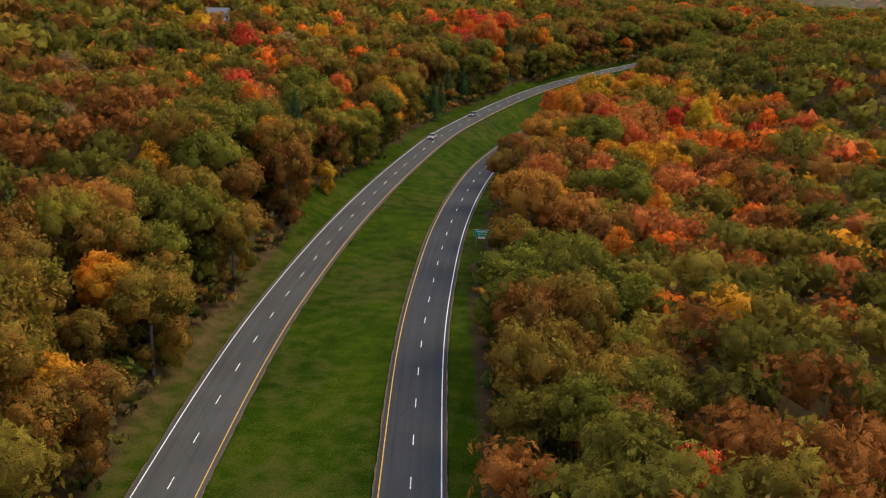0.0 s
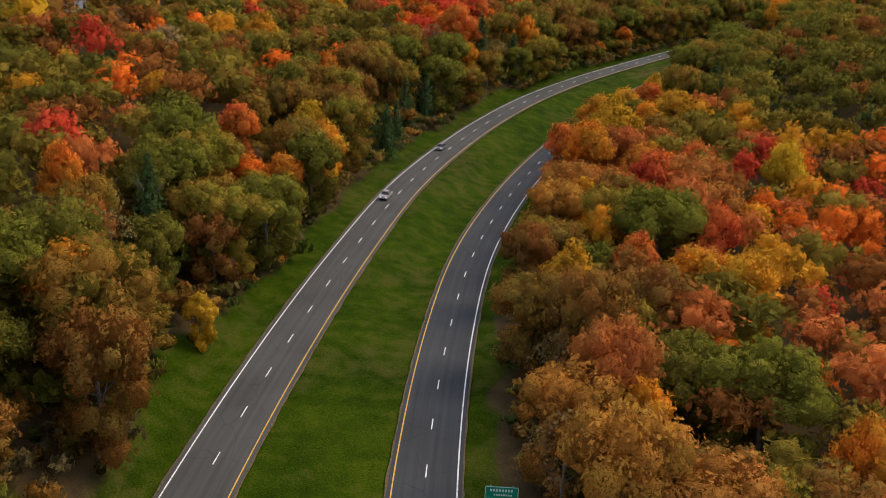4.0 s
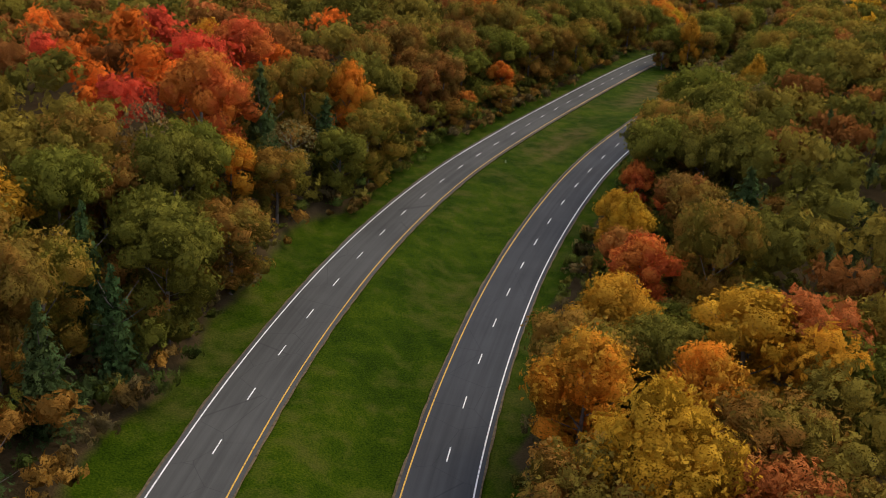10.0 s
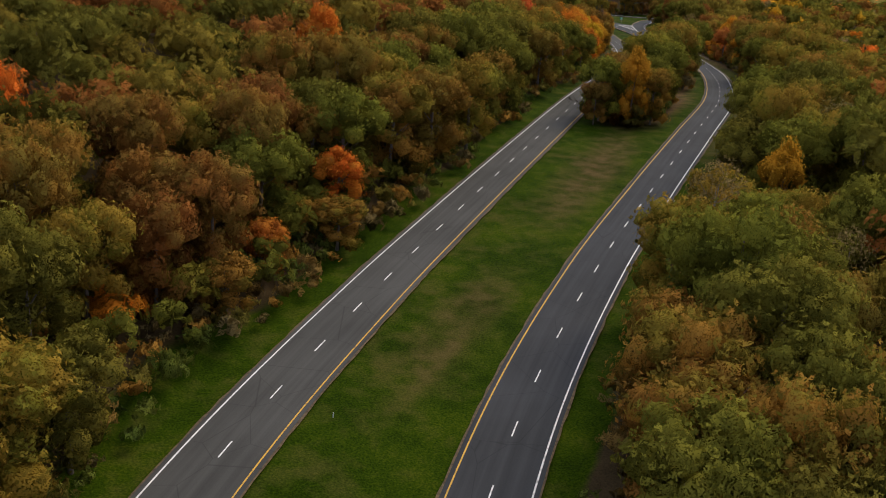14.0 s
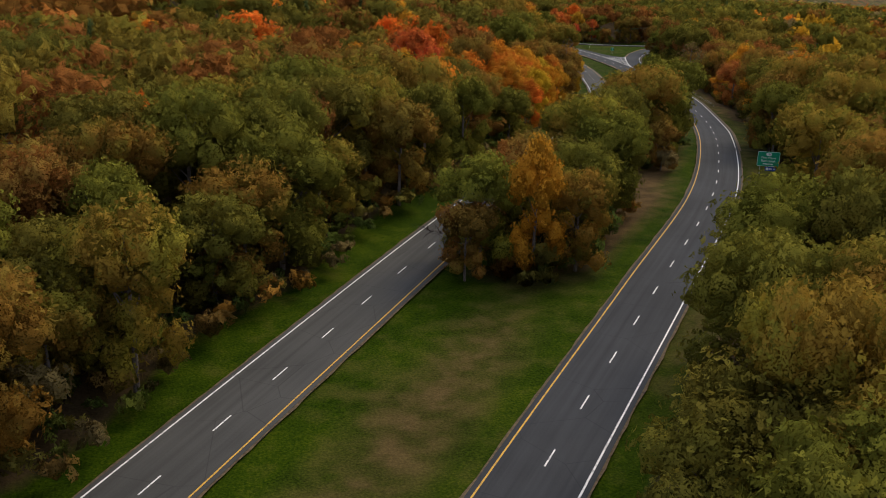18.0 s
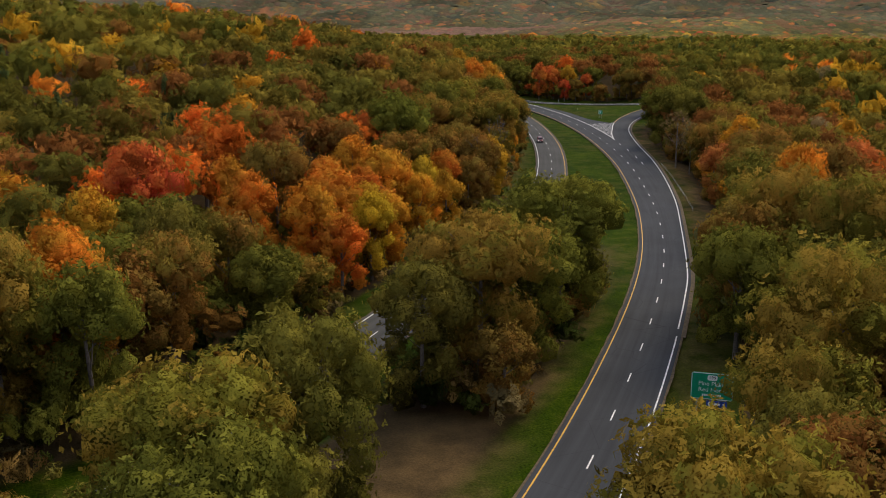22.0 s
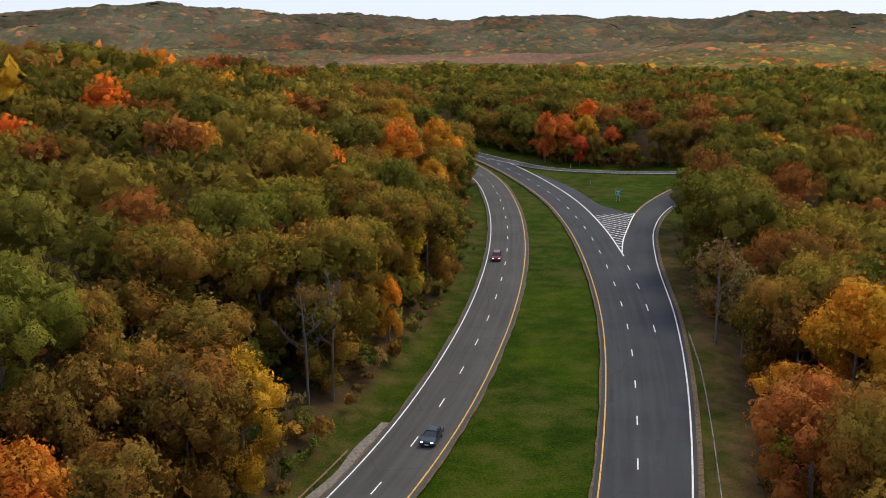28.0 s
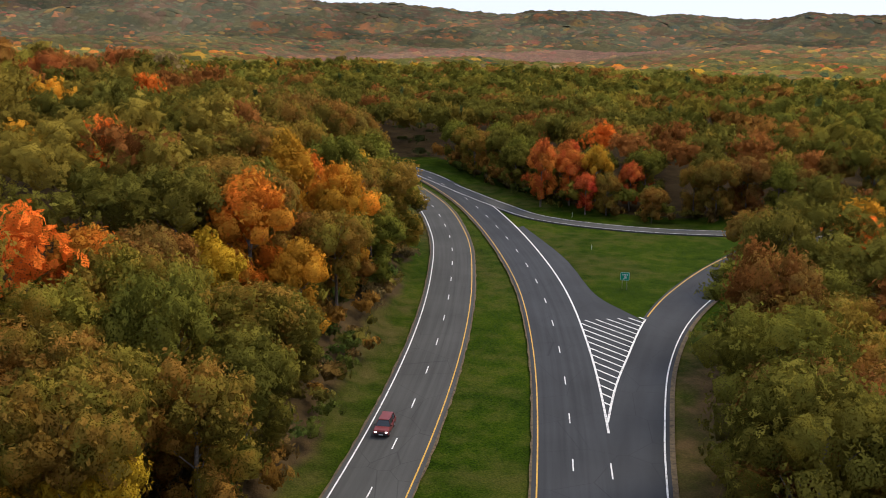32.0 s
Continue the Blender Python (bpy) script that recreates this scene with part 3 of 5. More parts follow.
def trunk_mesh(name, seed, height, radius, limbs, mat):
    r = random.Random(seed)
    v, q = tube([(0, 0, -0.8), (r.uniform(-0.2, 0.2), r.uniform(-0.2, 0.2), height * 0.4), (r.uniform(-0.5, 0.5), r.uniform(-0.5, 0.5), height)], [radius * 1.25, radius * 0.85, radius * 0.3])
    for i in range(limbs):
        a, z = 6.28 * i / limbs + r.uniform(-0.4, 0.4), height * r.uniform(0.4, 0.85)
        reach, rise = height * r.uniform(0.16, 0.3), height * r.uniform(0.12, 0.3)
        lv, lq = tube([(0, 0, z), (reach * 0.5 * math.cos(a), reach * 0.5 * math.sin(a), z + rise * 0.45), (reach * math.cos(a), reach * math.sin(a), z + rise)], [radius * 0.45, radius * 0.3, radius * 0.08], 4)
        q += [tuple(n + len(v) for n in f) for f in lq]
        v += lv
    return mesh_of(name, v, q, [mat])


FORMS = {"green": "round", "olive": "round", "brown": "round", "orange": "oval", "red": "oval", "rose": "round", "yellow": "oval", "pine": "pine", "pale": "oval"}
NAMES = {"green": "oak_tree", "olive": "hickory_tree", "brown": "beech_tree", "orange": "maple_tree", "red": "maple_tree", "rose": "maple_tree", "yellow": "maple_tree", "pine": "pine_tree", "pale": "birch_tree"}
LABELS = {
    "green": "broad oak tree with dark green autumn leaves", "olive": "broad hickory tree with olive and yellowing leaves", "brown": "beech tree with rusty brown autumn leaves",
    "orange": "maple tree with bright orange autumn leaves", "red": "maple tree with deep red autumn leaves", "yellow": "maple tree with golden yellow autumn leaves",
    "rose": "broad maple tree with faded salmon leaves", "pine": "dark green pine with layered branches", "pale": "thin birch with pale bark and sparse tan leaves"}
GIRTH = {"round": 7.0, "oval": 6.0, "pine": 4.8}
PROTO = {}
for key, form in FORMS.items():
    PROTO[key] = []
    for s in range(4):
        seed = 100 * (1 + list(FORMS).index(key)) + s
        count = {"round": 1500, "oval": 1350, "pine": 900}[form] if key != "pale" else 800
        v, q, sh = crown_shape(seed, 11 if form == "pine" else (33, 36, 31, 34)[s], count, 0.054 if form != "pine" else 0.10, form, key == "pale", 99, 12, 0.65)
        wide = GIRTH[form] * (0.8 if key == "pale" else 1.0)
        v = v * wide + (0, 0, 20.0)
        root = new(NAMES[key])
        part("trunk", trunk_mesh("trunk", seed, 16.5, 0.34 if key != "pale" else 0.2, 6 if key != "pale" else 9, PALE_BARK if key == "pale" else BARK), root)
        part("crown", mesh_of("crown", v, q, [LEAF[key]], None, sh), root)
        tagged(root, LABELS[key], "tree", "trees along the parkway")
        root.location = (0, 0, -900)
        PROTO[key].append(root)

# where the woods take which colour: (x, y, reach, shares)
BASE_SHARE = {"rose": 0.025, "green": 0.31, "olive": 0.30, "brown": 0.24, "orange": 0.035, "yellow": 0.035, "red": 0.008, "pine": 0.025, "pale": 0.02}
ZONES = [
    (82, 335, 62, {"orange": 0.22, "rose": 0.27, "red": 0.13, "brown": 0.14, "yellow": 0.10, "olive": 0.09, "green": 0.05}),
    (30, 262, 24, {"olive": 0.42, "brown": 0.36, "pale": 0.08, "green": 0.14}),
    (48, 222, 36, {"rose": 0.24, "brown": 0.30, "olive": 0.26, "orange": 0.08, "green": 0.12}),
    (75, 402, 26, {"yellow": 0.3, "olive": 0.3, "green": 0.2, "rose": 0.12, "orange": 0.08}),
    (135, 455, 56, {"green": 0.6, "pine": 0.2, "olive": 0.14, "brown": 0.06}),
    (95, 455, 17, {"red": 0.2, "brown": 0.36, "pine": 0.2, "olive": 0.24}),
    (-45, 440, 60, {"orange": 0.08, "red": 0.02, "brown": 0.30, "olive": 0.36, "yellow": 0.08, "green": 0.12, "pale": 0.04}),
    (-40, 362, 36, {"red": 0.04, "orange": 0.09, "yellow": 0.08, "brown": 0.38, "olive": 0.24, "green": 0.17}),
    (22, 512, 36, {"orange": 0.32, "red": 0.20, "brown": 0.28, "olive": 0.20}),
    (50, 500, 20, {"olive": 0.4, "green": 0.28, "pale": 0.12, "brown": 0.1, "pine": 0.1}),
    (66, 532, 16, {"olive": 0.4, "green": 0.4, "brown": 0.2}),
    (27, 458, 22, {"pine": 0.36, "green": 0.3, "olive": 0.24, "pale": 0.1}),
    (0, 402, 25, {"pine": 0.45, "green": 0.27, "olive": 0.18, "brown": 0.1}),
    (110, 620, 85, {"green": 0.46, "olive": 0.30, "brown": 0.20, "yellow": 0.03, "orange": 0.01}),
    (188, 702, 34, {"green": 0.4, "brown": 0.36, "olive": 0.24}),
    (258, 790, 36, {"orange": 0.34, "yellow": 0.04, "olive": 0.34, "brown": 0.28}),
    (205, 765, 26, {"orange": 0.36, "brown": 0.2, "green": 0.2, "olive": 0.24}),
    (540, 1290, 260, {"green": 0.56, "olive": 0.26, "brown": 0.14, "pine": 0.04}),
    (500, 900, 110, {"olive": 0.46, "brown": 0.14, "yellow": 0.09, "orange": 0.04, "pale": 0.03, "green": 0.24}),
    (455, 1068, 24, {"red": 0.28, "orange": 0.16, "brown": 0.26, "green": 0.3}),
    (165, 560, 85, {"green": 0.48, "olive": 0.36, "brown": 0.12, "pale": 0.02, "pine": 0.02}),
    (318, 925, 122, {"olive": 0.50, "green": 0.33, "yellow": 0.07, "brown": 0.09, "orange": 0.01}),
    (424, 905, 42, {"green": 0.46, "olive": 0.38, "brown": 0.15, "orange": 0.01}),
    (325, 700, 55, {"olive": 0.32, "brown": 0.08, "yellow": 0.04, "green": 0.56}),
    (285, 862, 34, {"green": 0.58, "olive": 0.30, "brown": 0.12}),
    (378, 800, 36, {"brown": 0.38, "orange": 0.16, "rose": 0.12, "olive": 0.34}),
]
SORTS = list(TINTS)


def kinds_at(x, y, r):
    """A kind of tree for each place."""
    w = np.zeros((len(x), len(SORTS)))
    w[:] = [BASE_SHARE.get(k, 0) for k in SORTS]
    drift = waves(x, y, 120, 21)
    w[:, SORTS.index("brown")] *= 1 + 0.8 * drift
    w[:, SORTS.index("green")] *= 1 - 0.6 * drift
    for zx, zy, reach, share in ZONES:
        t = step(1.15, 0.75, np.hypot(x - zx, y - zy) / reach)[:, None]
        w = w * (1 - t) + t * np.array([share.get(k, 0) for k in SORTS])
    c = np.cumsum(np.maximum(w, 0), 1)
    return (r.uniform(0, 1, (len(x), 1)) * c[:, -1:] > c).sum(1)


def scattered(x0, x1, y0, y1, gap, seed):
    r = np.random.RandomState(seed)
    a, b = np.meshgrid(np.arange(x0, x1, gap), np.arange(y0, y1, gap))
    a = a + (np.arange(len(b)) % 2)[:, None] * gap / 2
    a, b = a.ravel(), b.ravel()
    return a + r.uniform(-0.32, 0.32, len(a)) * gap, b + r.uniform(-0.32, 0.32, len(a)) * gap, r


def wooded(x, y, dl, dr):
    """Where trees stand: behind the verges, in the copse of the median, not on ramps or in the meadow."""
    ok = (dl < -(np.interp(y, [480, 520, 700, 740], [12.6, 10.4, 10.4, 12.6]) + 2.2 * waves(x, y, 60, 11))) | (dr > np.interp(y, [250, 330, 400, 440, 505, 540, 595, 625, 648, 692, 712, 730], [13.0, 10.5, 10.5, 11.5, 12.0, 13.5, 14.5, 17.0, 17.5, 17.0, 13.0, 12.5]) + 1.3 * waves(x, y, 50, 12))
    ok &= ~((dl > 0) & (dr < 0))
    ramp_mid, half = PAVED[2]
    d, _ = from_line(x, y, ramp_mid)
    ok &= ~((abs(d) < 12.5) & (y > 770) & (y < 1040))
    d, _ = from_line(x, y, ON_RAMP)
    ok &= ~((abs(d) < 12.0) & (x > 395))
    for kx, ky, kr in ((289.0, 684.0, 17.0), (11.7, 222.0, 9.0), (15.0, 230.0, 5.0), (322.0, 842.0, 4.0), (-28.0, 329.0, 4.0), (-105.0, 461.0, 11.5), (-103.0, 446.0, 9.0), (-100.0, 432.0, 8.0), (-97.0, 418.0, 6.0)):
        ok &= np.hypot(x - kx, y - ky) > kr
    ok &= (np.hypot(x - 434, y - 1008) > 31) & (np.hypot(x - 426, y - 988) > 36)
    return ok


def in_view(x, y, margin=25.0):
    """The wedge of country that opens ahead of the start of the parkway, widening to the right as it bends."""
    reach = np.maximum.reduce([0.47 * y, 4 + 0.76 * (y - 254), 18 + 0.93 * (y - 319), 59 + 1.2 * (y - 425), 190 + 1.05 * (y - 567)])
    return (x > -0.50 * y - margin) & (x < reach + margin) & (x > -260)


PLANTED, BRIGHT = [], []


def plant(key, x, y, z, size, rz, seed=0):
    ob = copy_thing(PROTO[key][seed % 4], Matrix.Translation((x, y, z)) @ Matrix.Rotation(rz, 4, "Z") @ Matrix.Diagonal((size[0], size[0], size[1], 1)))
    PLANTED.append((x, y))
    return ob


# trees that stand out: kind, place, height of the top, scale across
def stand(key, x, y, top, wide=1.0):
    z, dl, dr = land(np.array([x, x + 1, x]), np.array([y, y, y + 1]))
    if dl[0] < 0 or dr[0] > 0:
        # never nearer to the lanes than the verge allows
        d = dl if dl[0] < 0 else dr
        back = max(0.0, (16.0 if dr[0] > 0 and 520 < y < 700 else 12.0) - abs(d[0])) * (1 if dr[0] > 0 else -1)
        x, y = x + back * (d[1] - d[0]), y + back * (d[2] - d[0])
    z = z[0]
    tall = min(1.45, max(0.5, (top - z) / 20.0))
    if key in ("red", "orange", "yellow", "rose", "pine"):
        BRIGHT.append((x, y, top))
    plant(key, x, y, top - 20.0 * tall, (wide * (0.55 + 0.45 * tall), tall), x, int(x + y))


stand("red", -36, 342.5, 28.3, 0.9)
stand("yellow", -21.6, 364.2, 25.5, 0.85)
stand("red", -27, 357, 21, 0.8)
stand("orange", -20.2, 416, 32, 0.85)
stand("yellow", -41, 429, 42, 1.1)
stand("orange", 48.5, 357, 24.5, 1)
stand("yellow", 97.5, 352, 22, 0.9)
stand("red", 43.6, 289.6, 15.8, 0.8)
stand("green", 51.6, 302, 21.3, 1.35)
stand("orange", 49.7, 275, 17.7, 1.05)
stand("orange", 58, 272, 18, 1)
stand("yellow", 29.5, 279, 17, 0.85)
stand("rose", 70.6, 341.4, 19.5, 1.2)
stand("red", 43.8, 367.5, 21.3, 0.85)
stand("red", 63.2, 361.3, 18.3, 1)
stand("red", 77.7, 363.1, 19, 1)
stand("rose", 61, 374, 20, 1)
stand("yellow", 62.8, 389.5, 25.9, 1.2)
stand("yellow", 88, 414, 24.5, 1.3)
stand("orange", 76, 404, 22, 1)
stand("pine", 114.7, 457, 28.4, 1.5)
stand("brown", 126, 462, 22, 1)
stand("yellow", 95, 461, 23.8, 0.8)
stand("red", 86.7, 441, 22.7, 1.05)
stand("rose", 89, 450, 21, 0.8)
stand("red", 108, 485, 23.6, 0.7)
stand("brown", 110, 470, 25, 1)
stand("pale", 204.8, 570.5, 40.6, 1.3)
stand("olive", 129, 512, 31, 1.1)
stand("red", 24, 487, 43, 1.1)
stand("red", 33.5, 525, 45.4, 1.25)
stand("orange", 27, 532, 44, 1)
stand("orange", 55, 516, 38, 0.8)
stand("brown", 88, 557.7, 35, 0.85)
stand("brown", 80, 551, 33, 0.8)
stand("olive", 36.3, 482, 26.8, 0.9)
stand("green", -58, 194, 18.7, 1.1)
stand("rose", 30.6, 207, 16.2, 1.1)
stand("orange", 38, 189, 13.5, 0.75)
stand("orange", 53.6, 221, 14.8, 0.7)
stand("olive", 26.3, 267.6, 13.4, 0.9)
stand("olive", -40.9, 241.6, 27.2, 1.15)
stand("green", -57.5, 231.6, 31.9, 1.25)
stand("yellow", -26, 266, 11, 0.6)
stand("orange", -55.5, 151, 17, 1.05)
stand("yellow", 206, 638.5, 40.8, 0.7)
stand("green", 201, 645, 37.5, 1)
stand("brown", 197, 641, 32, 0.7)
stand("brown", 211, 655.5, 37, 0.8)
stand("brown", 217, 663, 37, 0.75)
stand("olive", 213.5, 640, 35.5, 0.85)
stand("green", 209, 648, 33, 0.9)
stand("green", 220, 652, 37, 1)
stand("green", 230.6, 661, 40, 1)
stand("olive", 231, 670, 41.3, 1.1)
stand("green", 240, 676, 42, 0.95)
stand("green", 222, 662, 36, 0.95)
stand("green", 235, 667, 36, 0.9)
stand("olive", 267, 707, 41.5, 1.15)
stand("green", 258, 702, 38, 0.9)
stand("green", 276, 713, 38, 1)
stand("green", 270, 719, 37, 1)
stand("green", 287, 727, 41.4, 1.25)
stand("green", 293.5, 736, 39, 1.2)
stand("green", 284, 738, 36, 1)
stand("brown", 266, 697, 31, 0.7)
stand("orange", 260, 762.5, 39.5, 1.1)
stand("orange", 274.7, 784, 38.4, 1.05)
stand("orange", 278.4, 788, 36.9, 0.9)
stand("orange", 208, 762, 42, 1.05)
stand("orange", 242, 797, 43.5, 1.1)
stand("red", 257.5, 806, 41, 0.85)
stand("red", 282.4, 826, 40.5, 0.9)
stand("orange", 271.6, 795, 39.4, 0.9)
stand("brown", 307, 818, 35, 0.9)
stand("brown", 296, 815, 36, 0.9)
stand("orange", 347, 750, 39.5, 0.9)
stand("olive", 315.7, 716.5, 42.6, 1.15)
stand("green", 228, 607.5, 40, 1.05)
stand("olive", 197, 577, 42.2, 0.85)
stand("olive", 318, 699, 44.5, 1)
stand("green", 301, 704, 38, 0.9)
stand("brown", 306, 713, 39, 0.9)
stand("olive", 289, 671, 44.5, 1.15)
stand("orange", 354, 948, 44.7, 1.1)
stand("olive", 349, 961, 45, 1.1)
stand("red", 469, 1077, 29, 0.8)
stand("red", 432.5, 1061, 34.7, 0.75)
stand("yellow", 447.4, 1058, 33.4, 0.8)
stand("red", 456, 1054, 29, 0.7)
stand("olive", 326, 855, 40, 1)
stand("olive", 331, 866, 38, 1)
stand("olive", 340, 885, 38.4, 1)
stand("olive", 325, 901, 48, 1.1)
stand("orange", 377.6, 822, 25.4, 0.9)
stand("pale", 388, 857.5, 32.5, 1.1)
stand("green", 410, 898, 37, 1.15)
stand("green", 402, 877, 37.6, 1.1)
stand("green", 428, 936, 32, 1.2)
stand("orange", 125, 639, 47.6, 0.85)
stand("orange", 112.6, 583, 30, 0.95)
stand("olive", 103.5, 575, 24, 0.7)
stand("red", 97, 566, 24, 0.8)
stand("green", 157, 535, 34.7, 1)
stand("yellow", 180, 556, 37, 0.7)
stand("green", 153, 628.6, 36.5, 1)
stand("olive", 128, 601, 39, 1.1)
stand("green", 116, 592, 38, 1.1)
stand("olive", 183, 665, 37, 1.05)
stand("pine", 4, 420, 24, 1)
stand("pine", 11, 431, 24, 0.95)
stand("pine", -2, 388, 21, 0.95)
stand("pine", 1, 401, 20, 0.85)
stand("pale", 311, 838, 34, 0.9)
stand("orange", 369, 970, 42.3, 1)
stand("yellow", 334.3, 886, 30, 0.75)
stand("pale", 388, 850, 30, 0.9)
stand("brown", 450, 975, 31.6, 1)
stand("brown", 308.4, 832, 36, 1)
stand("orange", -43.7, 244, 26.4, 0.9)
stand("brown", -37.2, 233, 22.3, 0.9)
stand("orange", -56.3, 282.4, 31, 0.75)
stand("orange", 52.6, 275.7, 17, 0.8)
stand("green", 46.8, 234.7, 17.5, 1.25)
stand("pale", 18.3, 223, 13.7, 1)
stand("brown", 44.6, 208.5, 14.1, 1)
stand("orange", 78.7, 251.6, 13, 1)
stand("orange", 268, 771, 37, 0.95)
stand("orange", 255, 752, 38, 1)
stand("yellow", 266, 757, 35, 0.8)
stand("orange", 262, 778, 38, 0.9)
stand("orange", 281, 779, 33.5, 0.75)
stand("yellow", 287, 796, 34, 0.8)
stand("olive", 58, 525, 31, 0.9)
stand("green", 66, 537, 33, 0.95)
stand("pine", 49, 508, 31, 1.2)
stand("olive", 72, 546, 33, 0.85)
stand("green", 50, 497, 27, 0.9)
stand("orange", 392, 818, 31, 1.05)
stand("orange", 384, 806, 29, 1)
stand("brown", 397, 833, 32, 1)
stand("green", 98, 404, 21, 1)
stand("olive", 105, 414, 22, 1.1)
stand("brown", 80, 382, 17, 0.9)
stand("orange", 274, 760, 33.5, 0.95)
stand("orange", 267, 765, 35, 1)
stand("orange", 262, 745, 34, 0.9)
stand("orange", 284, 784, 32, 0.8)
stand("yellow", 292, 789, 32, 0.75)
stand("orange", 294, 803, 34, 0.85)
stand("brown", 302, 804, 32, 0.8)
stand("brown", 308, 816, 34, 0.85)
stand("olive", 335, 905, 41, 0.95)
stand("olive", 341, 893, 38, 0.85)
stand("yellow", 342, 884, 34, 0.75)
stand("olive", 335, 896, 40, 1)
stand("olive", 354, 921, 36, 1)
stand("yellow", 361, 942, 36, 0.8)
stand("orange", 336, 864, 29, 0.5)
stand("red", 62, 300, 19, 0.9)
stand("rose", 69, 325, 18.5, 1.1)
stand("rose", 34, 322, 17, 1)
stand("olive", 29, 308, 13, 0.85)
stand("olive", 79, 394, 20, 1.1)
stand("brown", 109, 463, 25, 0.9)
stand("red", 112, 476, 21, 0.9)
stand("yellow", 96, 470, 22, 0.7)
stand("orange", 52, 545, 32, 0.8)
stand("brown", 86, 562, 35, 0.75)
stand("brown", 172, 718, 46, 1)
stand("olive", 221, 592, 38, 0.95)
stand("olive", 211, 592, 37, 0.8)
stand("orange", 213, 746, 43, 1)
stand("orange", 222, 740, 42, 0.9)
stand("orange", 246, 757, 40, 0.9)
SOLO, BRIGHT = np.array(PLANTED), np.array(BRIGHT)


def room_before(x, y):
    """How high the trees on the open side of the bright ones grow."""
    way = np.radians(np.interp(BRIGHT[:, 1], [300, 400, 500, 650, 760, 850], [5, 13, 22, 23, 16, 12]))
    ox, oy = BRIGHT[:, 0] - x, BRIGHT[:, 1] - y
    ahead, aside = ox * np.sin(way) + oy * np.cos(way), ox * np.cos(way) - oy * np.sin(way)
    hit = (ahead > 1.5) & (ahead < 19) & (abs(aside) < 7.0)
    return np.where(hit, BRIGHT[:, 2] - 9.5 + 0.33 * ahead, 99.0).min()



# the woods: whole trees near the carriageways, simpler ones farther in
tx, ty, tr = scattered(-420, 900, 70, 1560, 9.3, 31)
tz, tdl, tdr = land(tx, ty)
off = np.where(tdl < 0, -tdl, np.where(tdr > 0, tdr, 0))
keep = wooded(tx, ty, tdl, tdr) & (np.min(np.hypot(tx[:, None] - SOLO[None, :, 0], ty[:, None] - SOLO[None, :, 1]), 1) > 5.4) & (np.min(np.hypot(tx[:, None] - BRIGHT[None, :, 0], ty[:, None] - BRIGHT[None, :, 1]), 1) > 6.8)
by_slip = (tx > 395) & (ty > 1010) & (abs(from_line(tx, ty, ON_RAMP)[0]) < 34)
near = keep & ((off < 38) | by_slip) & (ty > 95) & (ty < 1150)
kinds = kinds_at(tx, ty, tr)
for i in np.flatnonzero(near):
    g = tr.uniform(0.78, 1.12)
    edge = 0.9 if off[i] < 19 else 1.0
    if ty[i] > 990 and tx[i] > 392:
        g *= 0.78
    across, tall = g * tr.uniform(0.82, 1.1), g * edge * tr.uniform(0.92, 1.1)
    lower = min(1.0, max(0.48, (room_before(tx[i], ty[i]) - tz[i]) / (20 * tall)))
    plant(SORTS[kinds[i]], tx[i], ty[i], tz[i] - 0.3, (across * (0.45 + 0.55 * lower), tall * lower), tr.uniform(0, 6.28), i)


def woods(name, label, chosen, lobes, leaves, leaf, seed, x, y, z, kinds, big=1.0, whole=0.6):
    """Many simple trees in one mesh, each with its own tint."""
    shapes = {f: [crown_shape(seed + 10 * k + n, 4 if f == "pine" else lobes, leaves, leaf if f != "pine" else leaf * 1.1, f, False, lobes // 3, 0, whole) for k in range(4)] for n, f in enumerate(("round", "oval", "pine"))}
    r = np.random.RandomState(seed)
    V, Q, T, S, n0 = [], [], [], [], 0
    for i in chosen:
        key = SORTS[kinds[i]]
        f = FORMS[key]
        v, q, sh = shapes[f][r.randint(4)]
        wide = GIRTH[f]
        g, a = r.uniform(0.8, 1.12) * big, r.uniform(0, 6.28)
        c, s = math.cos(a), math.sin(a)
        v = v * (wide * g, wide * g, wide * g * r.uniform(0.85, 1.1))
        V.append(np.c_[v[:, 0] * c - v[:, 1] * s + x[i], v[:, 0] * s + v[:, 1] * c + y[i], v[:, 2] + z[i] + 19.5 * g + r.uniform(-1, 1)])
        Q.append(q + n0)
        n0 += len(v)
        S.append(np.c_[sh[:, 0] * c - sh[:, 1] * s, sh[:, 0] * s + sh[:, 1] * c, sh[:, 2]])
        T.append(np.tile(np.array(TINTS[key]) * r.uniform(0.8, 1.2), (len(v), 1)))
    ob = new(name, mesh_of(name, np.vstack(V), np.vstack(Q), [LEAF_ANY], np.vstack(T), np.vstack(S)))
    return tagged(ob, label, "woods", kind="stuff")


mid = np.flatnonzero(keep & ~near & (off < 100) & (ty < 1300) & in_view(tx, ty))
woods("mixed_woods", "dense autumn woods in green, olive, rust and orange", mid, 12, 165, 0.12, 500, tx, ty, tz, kinds, 1.0)
fx, fy, fr = scattered(-420, 900, 120, 1600, 11.2, 32)
fz, fdl, fdr = land(fx, fy)
foff = np.where(fdl < 0, -fdl, np.where(fdr > 0, fdr, 0))
back = np.flatnonzero(wooded(fx, fy, fdl, fdr) & (foff > 97) & (foff < 370) & in_view(fx, fy))
woods("far_woods", "continuous autumn forest canopy in olive and rust", back, 7, 34, 0.27, 600, fx, fy, fz, kinds_at(fx, fy, fr), 1.05, 0.95)

